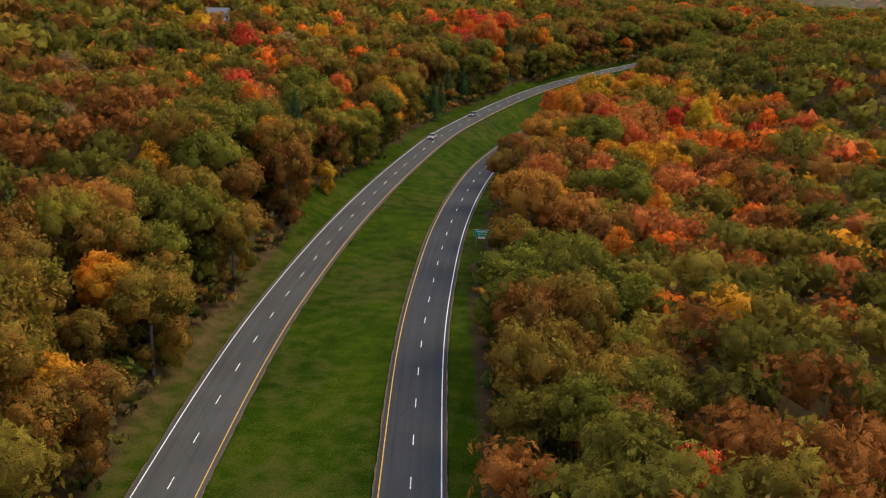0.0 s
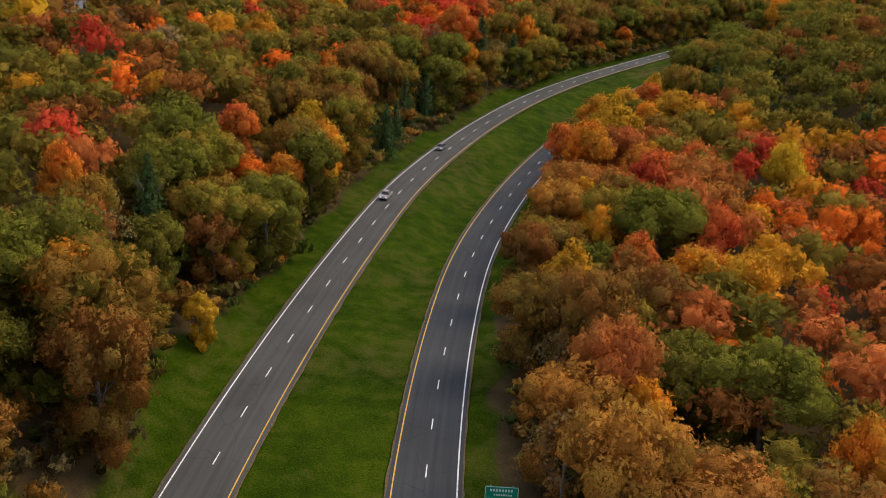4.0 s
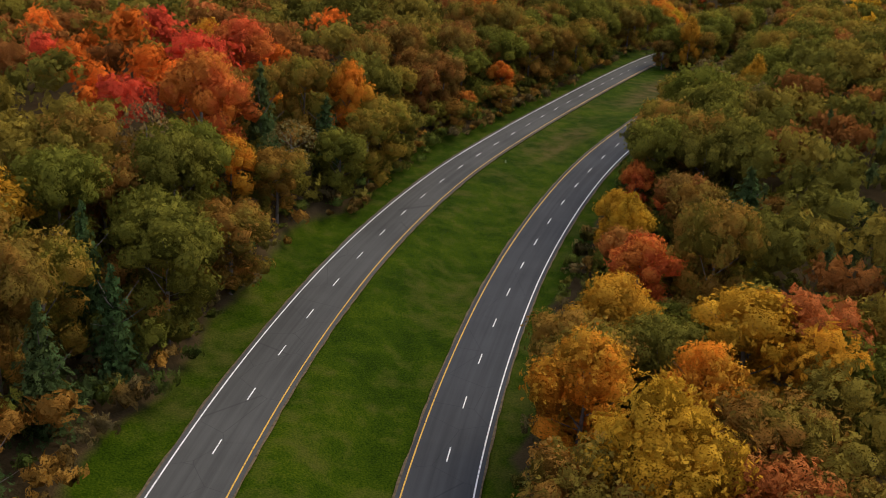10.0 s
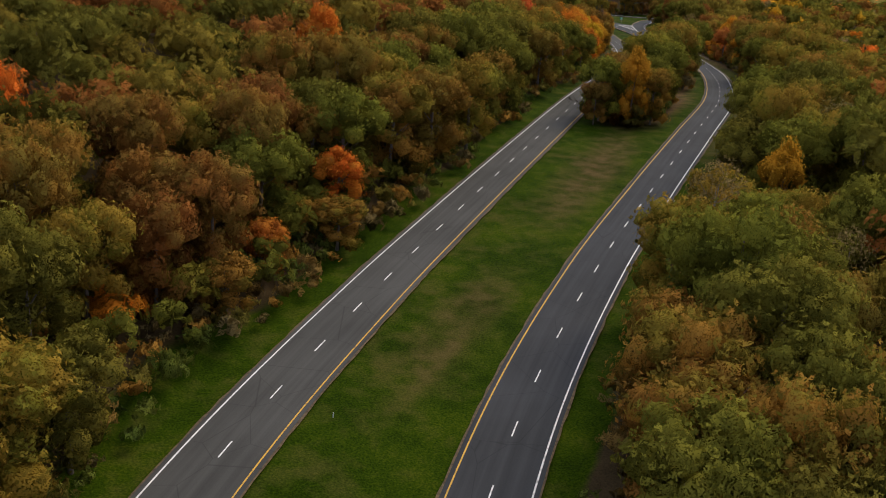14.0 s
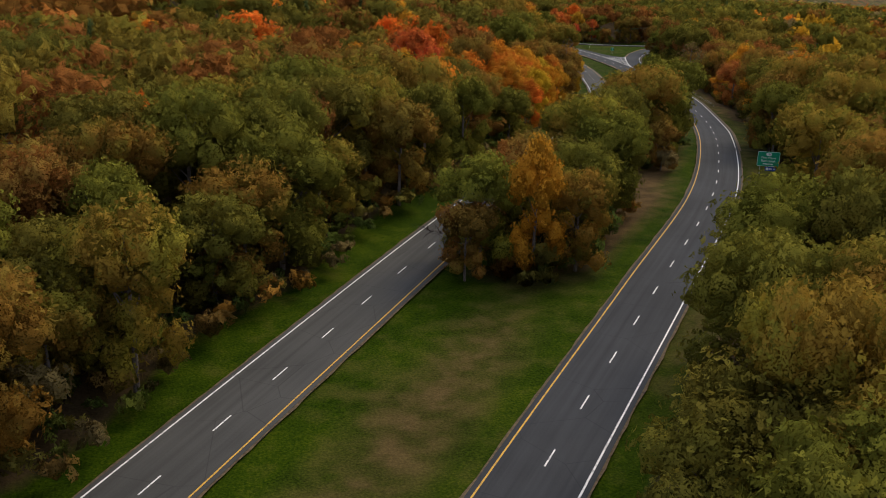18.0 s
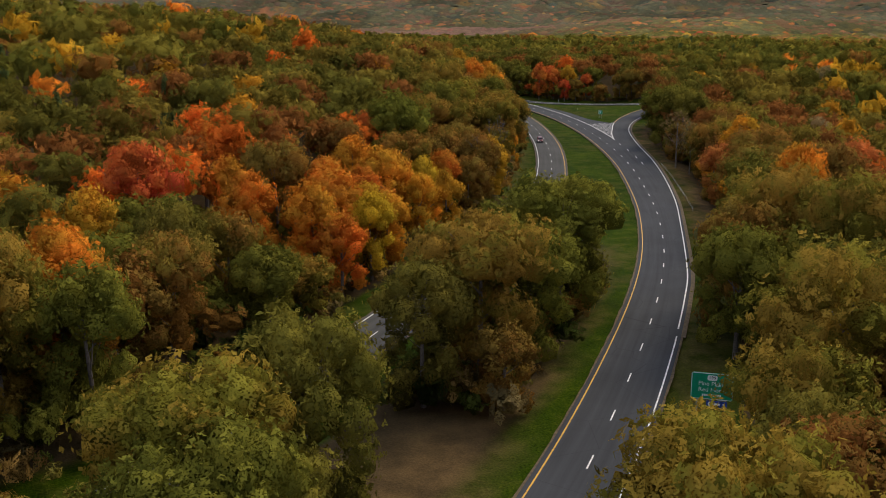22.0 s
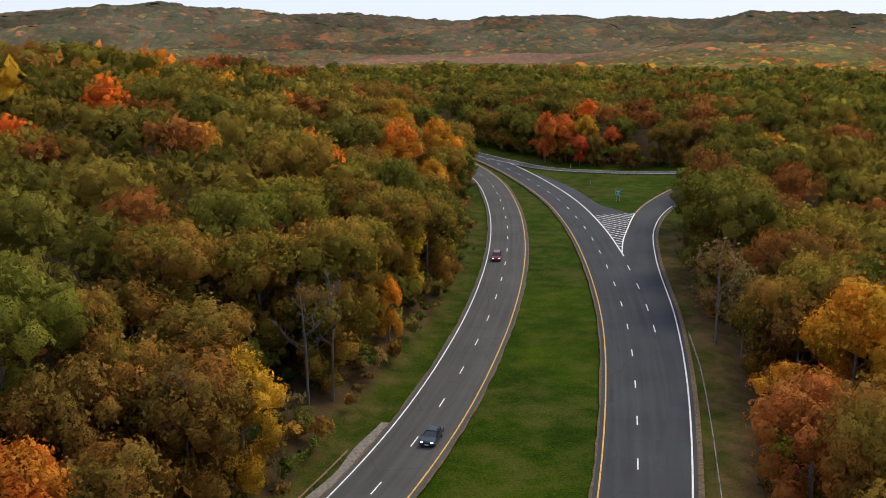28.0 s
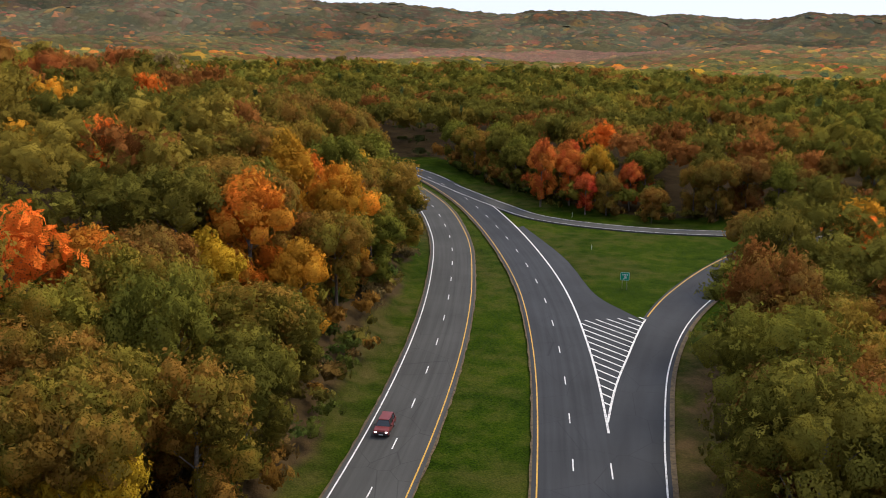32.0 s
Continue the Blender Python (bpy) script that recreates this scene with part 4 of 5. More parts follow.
# undergrowth that closes the edge of the woods
ux, uy, ur = scattered(-70, 520, 95, 1130, 3.2, 33)
uz, udl, udr = land(ux, uy)
uoff = np.where(udl < 0, -udl, np.where(udr > 0, udr, 0))
onward = abs(from_line(ux, uy, ON_RAMP)[0]) < 20
COPSE = SOLO[(SOLO[:, 0] > 198) & (SOLO[:, 0] < 296) & (SOLO[:, 1] > 636) & (SOLO[:, 1] < 740)]
under = (udl > 8) & (udr < -9) & (np.min(np.hypot(ux[:, None] - COPSE[None, :, 0], uy[:, None] - COPSE[None, :, 1]), 1) < 5.5)
brush = (wooded(ux, uy, udl - 2.0 * (udl < 0), udr + 2.0 * (udr > 0)) & ((uoff < 34) | onward)) | under
brush = np.flatnonzero(brush & (ur.uniform(0, 1, len(ux)) < np.interp(uoff, [0, 10, 16, 24, 34], [0.9, 1.0, 0.9, 0.35, 0.2])))
shapes = [crown_shape(700 + k, 3, 24, 0.34, "round", False, 1) for k in range(5)]
V, Q, T, S, n0 = [], [], [], [], 0
for i in brush:
    v, q, sh = shapes[ur.randint(5)]
    S.append(sh)
    g, a = ur.uniform(1.1, 2.7) * (1.4 if under[i] else 1.0), ur.uniform(0, 6.28)
    v = v * (g, g, g * ur.uniform(0.7, 1.3))
    V.append(np.c_[v[:, 0] * math.cos(a) - v[:, 1] * math.sin(a) + ux[i], v[:, 0] * math.sin(a) + v[:, 1] * math.cos(a) + uy[i], v[:, 2] + uz[i] + 1.5 * g])
    Q.append(q + n0)
    n0 += len(v)
    T.append(np.tile(np.array([(0.10, 0.115, 0.02), (0.17, 0.14, 0.028), (0.20, 0.12, 0.035), (0.15, 0.11, 0.045), (0.075, 0.10, 0.02), (0.30, 0.15, 0.03)][ur.randint(6)]), (len(v), 1)))
# taller saplings farther in, that fill the gaps between the trees
sx, sy, sr = scattered(-130, 560, 95, 1150, 6.6, 37)
sz, sdl, sdr = land(sx, sy)
soff = np.where(sdl < 0, -sdl, np.where(sdr > 0, sdr, 0))
saplings = np.flatnonzero(wooded(sx, sy, sdl + 1.5 * (sdl < 0), sdr - 1.5 * (sdr > 0)) & (soff > 0) & (soff < 48) & in_view(sx, sy))
shapes = [crown_shape(730 + k, 5, 34, 0.27, "round", False, 3) for k in range(5)]
sorts = kinds_at(sx, sy, sr)
for i in saplings:
    v, q, sh = shapes[sr.randint(5)]
    g, a = sr.uniform(2.3, 4.4), sr.uniform(0, 6.28)
    c, s = math.cos(a), math.sin(a)
    v = v * (g, g, g * sr.uniform(0.8, 1.2))
    V.append(np.c_[v[:, 0] * c - v[:, 1] * s + sx[i], v[:, 0] * s + v[:, 1] * c + sy[i], v[:, 2] + sz[i] + 1.9 * g])
    S.append(np.c_[sh[:, 0] * c - sh[:, 1] * s, sh[:, 0] * s + sh[:, 1] * c, sh[:, 2]])
    Q.append(q + n0)
    n0 += len(v)
    T.append(np.tile(np.array(TINTS[("green", "olive", "brown", "green")[sr.randint(4)] if sr.uniform() < 0.75 else SORTS[sorts[i]]]) * 0.9, (len(v), 1)))
undergrowth = new("undergrowth", mesh_of("undergrowth", np.vstack(V), np.vstack(Q), [LEAF_ANY], np.vstack(T), np.vstack(S)))
tagged(undergrowth, "tangled green and brown shrubs along the wood's edge", "shrubs", kind="stuff")

# the hills beyond: small simple crowns over a dark floor, farther apart with distance
HX, HY, HR, HA = [], [], [], []
cr = np.random.RandomState(9)
for ring in 560 * np.exp(np.r_[np.arange(0, 1.3, 0.021), np.arange(1.3, 1.98, 0.0125)]):
    lateral = 9.0 + 0.0018 * ring
    a = np.arange(radians(-44), radians(64), lateral / ring)
    a = a + cr.uniform(-0.45, 0.45, len(a)) * lateral / ring
    rr = ring * (1 + cr.uniform(-0.9, 0.9, len(a)) * 0.021)
    HX.append(330 + rr * np.sin(a)); HY.append(800 + rr * np.cos(a)); HR.append(rr); HA.append(a)
hx, hy, hr, ha = [np.concatenate(a) for a in (HX, HY, HR, HA)]
hz, hdl, hdr = land(hx, hy)
sel = (np.minimum(abs(hdl), abs(hdr)) > 345) & (ha > radians(-42)) & (ha < radians(52)) & (hr < 4050)
hx, hy, hz, hr, ha = hx[sel], hy[sel], hz[sel], hr[sel], ha[sel]
htint = np.array([TINTS[SORTS[k]] for k in kinds_at(hx, hy, cr)])
# distance haze is painted into the tints: farther crowns mix towards dull grey
greyed = np.interp(hr, [600, 1200, 2000, 3500], [0.05, 0.3, 0.58, 0.76])[:, None]
htint = htint * (1 - greyed) + greyed * np.array((0.060, 0.062, 0.057))
patches = np.array([noise.noise(Vector((u / 300, w / 300, 0.3))) + 0.5 * noise.noise(Vector((u / 80, w / 80, 1.7))) for u, w in zip(hx, hy)])[:, None]
htint = htint * np.clip(1.0 + 0.5 * patches, 0.65, 1.45) * cr.uniform(0.85, 1.15, (len(hx), 1))
bog = step(0.2, 0.8, np.exp(-((hr - 2150 - 500 * (ha - 0.3)) / 280) ** 2) * step(-0.12, 0.2, ha))[:, None]
htint = htint * (1 - 0.55 * bog) + 0.55 * bog * np.array((0.25, 0.135, 0.105))
ring6 = np.arange(6) * 6.2832 / 6
dome = np.vstack([np.c_[np.cos(ring6), np.sin(ring6), -0.9 + 0 * ring6], np.c_[0.78 * np.cos(ring6 + 0.5), 0.78 * np.sin(ring6 + 0.5), 0.55 + 0 * ring6], np.c_[0.3 * np.cos(ring6), 0.3 * np.sin(ring6), 1.0 + 0 * ring6]])
dq = [(i, (i + 1) % 6, (i + 1) % 6 + 6, i + 6) for i in range(6)] + [(i + 6, (i + 1) % 6 + 6, (i + 1) % 6 + 12, i + 12) for i in range(6)] + [(12, 13, 14, 15), (12, 15, 16, 17)]
low_dome, lq = dome[[0, 1, 2, 3, 4, 5, 12, 13, 14, 15, 16, 17]], [(i, (i + 1) % 6, (i + 1) % 6 + 6, i + 6) for i in range(0, 6)] + [(6, 7, 8, 9), (6, 9, 10, 11)]
V, Q, T, S, n0 = [], [], [], [], 0
for shape, quads, which in ((dome, dq, np.flatnonzero(hr < 850)), (low_dome, lq, np.flatnonzero(hr >= 850))):
    m, k = len(which), len(shape)
    wide = cr.uniform(6.0, 10.0, (m, 1)) * (1 + 0.00032 * hr[which, None])
    tall = cr.uniform(4.0, 7.0, (m, 1)) * (1.0 if shape is dome else 0.45)
    at = np.c_[hx[which], hy[which], hz[which] + (10.5 if shape is dome else 7.6) + cr.uniform(-1, 1, m) * (2.5 if shape is dome else 0.9)]
    v = shape[None] * np.stack([wide, wide, tall], 2) + at[:, None] + cr.normal(0, 0.5, (m, k, 3))
    if shape is low_dome:
        # far crowns lie along the slope
        x, y = at[:, 0], at[:, 1]
        fall_x, fall_y = (land(x + 8, y)[0] - land(x - 8, y)[0]) / 16, (land(x, y + 8)[0] - land(x, y - 8)[0]) / 16
        v[:, :, 2] += (v[:, :, 0] - x[:, None]) * fall_x[:, None] + (v[:, :, 1] - y[:, None]) * fall_y[:, None]
    V.append(v.reshape(-1, 3))
    Q.append((np.array(quads)[None] + (np.arange(m) * k)[:, None, None]).reshape(-1, 4) + n0)
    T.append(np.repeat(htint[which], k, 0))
    S.append(np.tile(shape * ((0.55, 0.55, 0.7) if shape is dome else (0.28, 0.28, 0.4)) + (0, 0, 0.9), (m, 1)))
    n0 += m * k
# the forest round about, to the sides and behind
ex, ey, er = scattered(-760, 1150, -420, 1700, 14.0, 38)
ez, edl, edr = land(ex, ey)
eoff = np.minimum(abs(edl), abs(edr))
around = np.flatnonzero((eoff > 14) & ~((edl > 0) & (edr < 0)) & (~in_view(ex, ey, 12) | (eoff > 365) | (ey < 80)) & (np.hypot(ex - 330, ey - 800) < 1250) & ~((ey > 1250) & (eoff < 370)) & ((ey < 1100) | ~in_view(ex, ey, 12)))
m, k = len(around), len(low_dome)
wide, tall = er.uniform(7.5, 11.0, (m, 1)), er.uniform(6.5, 9.5, (m, 1))
v = low_dome[None] * np.stack([wide, wide, tall], 2) + np.c_[ex[around], ey[around], ez[around] + 10 + er.uniform(-2, 2, m)][:, None] + er.normal(0, 0.6, (m, k, 3))
V.append(v.reshape(-1, 3)); Q.append((np.array(lq)[None] + (np.arange(m) * k)[:, None, None]).reshape(-1, 4) + n0)
T.append(np.repeat(np.array([TINTS[SORTS[j]] for j in kinds_at(ex[around], ey[around], er)]), k, 0)); S.append(np.tile(low_dome + (0, 0, 0.5), (m, 1)))
n0 += m * k
# the closed canopy from which their tops stand out
pr, pa = 590 * np.exp(np.arange(0, 1.93, 0.017)), np.radians(np.arange(-42, 52, 0.4))
A, R = [a.ravel() for a in np.meshgrid(pa, pr)]
cx, cy = 330 + R * np.sin(A), 800 + R * np.cos(A)
cz, cdl, cdr = land(cx, cy)
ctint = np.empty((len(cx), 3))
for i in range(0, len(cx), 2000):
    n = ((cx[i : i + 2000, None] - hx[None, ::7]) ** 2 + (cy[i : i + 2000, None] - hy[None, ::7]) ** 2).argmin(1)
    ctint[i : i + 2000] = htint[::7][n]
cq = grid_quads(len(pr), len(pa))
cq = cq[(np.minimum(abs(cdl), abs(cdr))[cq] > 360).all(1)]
# same painted haze as the crowns, times 0.85 as shade between the tops
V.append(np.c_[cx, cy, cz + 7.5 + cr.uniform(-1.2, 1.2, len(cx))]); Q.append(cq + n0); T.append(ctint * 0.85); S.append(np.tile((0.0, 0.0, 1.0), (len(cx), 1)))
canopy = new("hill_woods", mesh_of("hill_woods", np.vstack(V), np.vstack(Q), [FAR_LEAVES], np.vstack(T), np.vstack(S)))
tagged(canopy, "wooded ridges in green and rust with haze painted into the tint", "woods", kind="stuff")

# ---- the exit: ramp, gore, hatching, meadow, merging road ----
def between(name, left, right, lift, mat, parent=None, thick=0.0):
    """A paved piece between two lines."""
    n = 60
    f = lambda line: np.stack([np.interp(np.linspace(0, 1, n), along(line) / along(line)[-1], line[:, i]) for i in range(3)], 1)
    a, b = f(left), f(right)
    cols = [a - (0, 0, thick), a, b, b - (0, 0, thick)] if thick else [a, b]
    v = np.stack(cols, 1) + (0, 0, lift)
    q = grid_quads(n, len(cols))[:, ::-1]
    me = mesh_of(name, v.reshape(-1, 3), q, [mat], flat=True)
    layer = me.uv_layers.new()
    uv = np.stack([np.c_[np.full(n, 6.0 * k / (len(cols) - 1) - 3), along(a)] for k in range(len(cols))], 1).reshape(-1, 2)
    layer.data.foreach_set("uv", uv[q.ravel()].astype(np.float32).ravel())
    ob = new(name, me)
    ob.parent = parent
    return ob


GORE_L = offset(cut(NORTH_BOUND, 916, 1064), 4.75)
GORE_R = curve_through([(398.9, 917.9, 15.7), (404.2, 929, 15.7), (409.7, 939, 15.7), (420.7, 957.9, 15.7), (433.2, 974.6, 15.7), (450.9, 993.2, 15.7), (473, 1011.5, 15.4), (500, 1029, 15)])
ramp_road = between("exit_ramp", RAMP_LEFT, RAMP_RIGHT, -0.04, ASPHALT_R, None, 0.6)
tagged(ramp_road, "dark asphalt exit lane curving away from the carriageway", "road", kind="structure")
strip("white_edge_line", cut(offset(RAMP_RIGHT, -0.75), 715, 1010), -0.11, 0.11, 0.05, WHITE, ramp_road)
strip("earth_edge", cut(RAMP_RIGHT, 700, 1010), -0.15, 0.5, -0.035, EARTH, ramp_road)
strip("yellow_edge_line", cut(GORE_R, 959, 1012), -0.12, 0.12, 0.006, YELLOW, ramp_road)
gore = between("gore", offset(cut(NORTH_BOUND, 914, 1036), 4.2), curve_through([(398.5, 916, 15.7), (404.6, 928, 15.7), (410.2, 938.5, 15.7), (419.5, 956, 15.7), (419.3, 962.5, 15.7), (417.6, 975, 15.7), (420.6, 1003, 15.7), (420.6, 1036, 15.7)]), -0.02, ASPHALT_R, None, 0.5)
tagged(gore, "paved triangle with white hatching between carriageway and exit", "road", kind="structure")
strip("white_gore_line", GORE_L, -0.16, 0.16, 0.012, WHITE, gore)
strip("white_gore_line", cut(GORE_R, 917, 959), -0.16, 0.16, 0.008, WHITE, gore)
for k in range(18):
    y = 924.5 + 3.05 * k
    p = np.array([np.interp(y, GORE_L[:, 1], GORE_L[:, 0]), y, 15.7])
    ahead = np.array([0.42, -0.91, 0.0])
    reach = first = max(0.0, (y - 959.6) / 0.91)
    while reach < 26:
        e = p + ahead * reach
        if e[0] > np.interp(e[1], GORE_R[:12, 1], GORE_R[:12, 0]) - 0.1 if e[1] < GORE_R[11, 1] else e[0] > np.interp(e[1], GORE_R[:40, 1], GORE_R[:40, 0]) - 0.1:
            break
        reach += 0.2
    if reach - first > 0.8:
        strip("hatch_stroke", np.array([p + ahead * first, p + ahead * (first + reach) / 2, p + ahead * reach]), -0.17, 0.17, 0.004, WHITE, gore)
for y in (867.5, 880.0, 892.8, 906.0):
    i = int(np.abs(NORTH_BOUND[:, 1] - y).argmin())
    strip("lane_stroke", offset(NORTH_BOUND[i - 1 : i + 2], 4.4)[:, :] * 1.0, -0.09, 0.09, 0.012, WHITE, road_r)
merge = strip("merging_road", ON_RAMP, -2.9, 2.9, -0.016, ASPHALT_L, None, 0.6)
tagged(merge, "single-lane grey slip road joining the carriageway", "road", kind="structure")
strip("white_edge_line", cut(ON_RAMP, 1000, 1100), -2.55, -2.37, 0.002, WHITE, merge)
strip("white_edge_line", ON_RAMP, 2.37, 2.55, 0.002, WHITE, merge)
tail = np.array([p for p in NORTH_BOUND if p[1] > 1104 or (p[0] < 400 and p[1] > 1090)])
strip("white_edge_line", tail, 4.05, 4.25, 0.012, WHITE, road_r)

# ---- things beside and on the roads ----
GREEN_SHEET = plain("green_sign_sheet", (0.006, 0.26, 0.13), 0.45, grain=0.12)
BLUE_SHEET = plain("blue_sign_sheet", (0.020, 0.055, 0.30), 0.45, grain=0.12)
SIGN_WHITE = plain("sign_white", (0.74, 0.76, 0.74), 0.5, grain=0.06)
GALVANISED = plain("galvanised_steel", (0.36, 0.36, 0.35), 0.5, 0.6, grain=0.2)
RUSTY = plain("rusted_steel", (0.20, 0.115, 0.07), 0.8, 0.2, grain=0.35)
WOOD_POST = plain("weathered_post", (0.19, 0.155, 0.12), 0.9, grain=0.35, scale=5)
TYRE = plain("tyre_rubber", (0.02, 0.02, 0.02), 0.9)
RIM = plain("alloy_rim", (0.42, 0.42, 0.43), 0.35, 0.8)
GLASS = plain("dark_car_glass", (0.018, 0.022, 0.026), 0.08, spec=0.6, grain=0.1)
LAMP = plain("headlamp_glass", (0.68, 0.67, 0.62), 0.15, grain=0.05)
lit = next(n for n in LAMP.node_tree.nodes if n.type == "BSDF_PRINCIPLED")
lit.inputs["Emission Color"].default_value, lit.inputs["Emission Strength"].default_value = (1.0, 0.96, 0.88, 1), 1.6
TAIL = plain("tail_lamp", (0.34, 0.015, 0.012), 0.25, grain=0.1)
TRIM = plain("black_trim", (0.025, 0.025, 0.026), 0.7)


def ground_z(x, y):
    return float(land(np.array([float(x)]), np.array([float(y)]))[0][0])


def solid(name, bm, mat, parent, label=""):
    me = bpy.data.meshes.new(name)
    bm.to_mesh(me)
    bm.free()
    me.materials.append(mat)
    return part(name, me, parent, label)


def block(size, at=(0, 0, 0), bevel=0.0, segments=2):
    """A box with rounded edges."""
    bm = bmesh.new()
    bmesh.ops.create_cube(bm, size=1.0, matrix=Matrix.Translation(at) @ Matrix.Diagonal((*size, 1)))
    if bevel:
        bmesh.ops.bevel(bm, geom=bm.edges[:], offset=bevel, segments=segments, affect="EDGES")
    return bm


def rod(a, b, r, sides=8, r2=None):
    a, b = Vector(a), Vector(b)
    bm = bmesh.new()
    m = Matrix.Translation((a + b) / 2) @ (b - a).to_track_quat("Z", "Y").to_matrix().to_4x4()
    bmesh.ops.create_cone(bm, cap_ends=True, segments=sides, radius1=r, radius2=r if r2 is None else r2, depth=(b - a).length, matrix=m)
    return bm


def panel(w, h, thick, round_, at):
    """An upright plate in the xz plane with rounded corners, facing -y."""
    bm = bmesh.new()
    pts = []
    for cx, cz, a0 in ((w / 2 - round_, h / 2 - round_, 0), (-w / 2 + round_, h / 2 - round_, 90), (-w / 2 + round_, -h / 2 + round_, 180), (w / 2 - round_, -h / 2 + round_, 270)):
        for k in range(5):
            a = radians(a0 + 22.5 * k)
            pts.append((cx + round_ * math.cos(a), cz + round_ * math.sin(a)))
    front = [bm.verts.new((at[0] + x, at[1] - thick / 2, at[2] + z)) for x, z in pts]
    back = [bm.verts.new((at[0] + x, at[1] + thick / 2, at[2] + z)) for x, z in pts]
    bm.faces.new(front)
    bm.faces.new(back[::-1])
    n = len(pts)
    for i in range(n):
        bm.faces.new((front[i], back[i], back[(i + 1) % n], front[(i + 1) % n]))
    bmesh.ops.recalc_face_normals(bm, faces=bm.faces[:])
    return bm


def lettering(text, size, at, parent, mat, label=""):
    cu = bpy.data.curves.new("lettering", "FONT")
    cu.body, cu.size, cu.align_x, cu.align_y, cu.extrude = text, size, "CENTER", "CENTER", 0.004
    cu.materials.append(mat)
    ob = new("lettering", cu)
    ob.parent = parent
    ob.matrix_local = pose(*at, 90, 0, 0)
    if label:
        ob["label"] = label
    return ob


def sign_root(name, label, x, y, heading, z=None):
    root = new(name)
    root.matrix_world = pose(x, y, ground_z(x, y) if z is None else z, 0, 0, heading)
    return tagged(root, label, "road sign")


def border(w, h, at, parent, wide=0.07):
    for sx, sz, bw, bh in ((0, h / 2 - wide, w - 4 * wide, wide), (0, -h / 2 + wide, w - 4 * wide, wide), (w / 2 - wide, 0, wide, h - 4 * wide), (-w / 2 + wide, 0, wide, h - 4 * wide)):
        solid("border_strip", block((bw, 0.006, bh), (at[0] + sx, at[1] - 0.034, at[2] + sz)), SIGN_WHITE, parent)


# green guide sign whose words are too small to read
s = sign_root("guide_sign", "green guide sign with white words on steel posts beside the woods", 11.5, 225.2, -6)
for px in (-1.35, 1.35):
    solid("post", rod((px, 0.12, -0.6), (px, 0.12, 4.3), 0.07), GALVANISED, s)
solid("board", panel(4.1, 1.75, 0.05, 0.18, (0, 0, 3.35)), GREEN_SHEET, s)
border(4.1, 1.75, (0, 0, 3.35), s)
for k, (bx, bw, bz, bh) in enumerate(((-0.05, 2.9, 3.68, 0.34), (0.15, 2.3, 3.06, 0.24))):
    for n in range(8):
        w = bw / 8
        solid("word_bar", block((w * 0.62, 0.006, bh), (bx - bw / 2 + w * (n + 0.5), -0.034, bz)), SIGN_WHITE, s)
solid("lower_plate", panel(2.0, 0.42, 0.04, 0.06, (0.1, 0, 2.15)), SIGN_WHITE, s, "small white plate")

# the large exit sign
s = sign_root("exit_sign", "large green exit sign with white border and blue plate below", 288.4, 689.9, -34)
s.scale = (0.87, 0.87, 0.87)
for px in (-1.8, 1.8):
    solid("post", rod((px, 0.14, -0.6), (px, 0.14, 4.8), 0.10), GALVANISED, s)
solid("board", panel(5.3, 3.7, 0.06, 0.35, (0, 0, 3.3)), GREEN_SHEET, s)
border(5.3, 3.7, (0, 0, 3.3), s, 0.08)
solid("route_shield", panel(1.25, 0.72, 0.02, 0.22, (0, -0.045, 4.48)), SIGN_WHITE, s, "white route shield")
lettering("199", 0.62, (0, -0.06, 4.48), s, TRIM, "black route number")
lettering("Pine Plains", 0.82, (0, -0.036, 3.63), s, SIGN_WHITE, "white town name")
lettering("Red Hook", 0.82, (0, -0.036, 2.80), s, SIGN_WHITE, "white town name")
for n in range(9):
    solid("word_bar", block((0.2, 0.006, 0.28), (-1.1 + 0.275 * n, -0.036, 2.06)), SIGN_WHITE, s)
solid("blue_plate", panel(2.6, 0.95, 0.05, 0.1, (0.7, -0.02, 0.85)), BLUE_SHEET, s, "blue services plate")
solid("plate_disc", panel(0.7, 0.7, 0.02, 0.34, (-0.05, -0.06, 0.85)), SIGN_WHITE, s)
for bx, bw in ((0.75, 0.75), (1.6, 0.28)):
    solid("word_bar", block((bw, 0.006, 0.3), (bx, -0.05, 0.85)), SIGN_WHITE, s)

# small exit sign on the grass of the gore
s = sign_root("gore_sign", "small square green exit sign on the grass triangle", 424.6, 977.6, -18, 15.5)
for px in (-0.45, 0.45):
    solid("post", rod((px, 0.08, -0.6), (px, 0.08, 3.2), 0.05), GALVANISED, s)
solid("board", panel(1.75, 1.6, 0.05, 0.15, (0, 0, 2.6)), GREEN_SHEET, s)
border(1.75, 1.6, (0, 0, 2.6), s, 0.06)
for n in range(4):
    solid("word_bar", block((0.17, 0.006, 0.3), (-0.4 + 0.27 * n, -0.034, 2.95)), SIGN_WHITE, s)
bm = bmesh.new()
bm.faces.new([bm.verts.new((x, -0.034, 2.32 + z)) for x, z in ((-0.35, -0.25), (-0.22, -0.36), (0.14, 0.0), (0.14, -0.2), (0.32, -0.2), (0.32, 0.3), (-0.18, 0.3), (-0.18, 0.12), (0.0, 0.12))])
bmesh.ops.solidify(bm, geom=bm.faces[:], thickness=0.006)
solid("arrow", bm, SIGN_WHITE, s, "white slanting arrow")


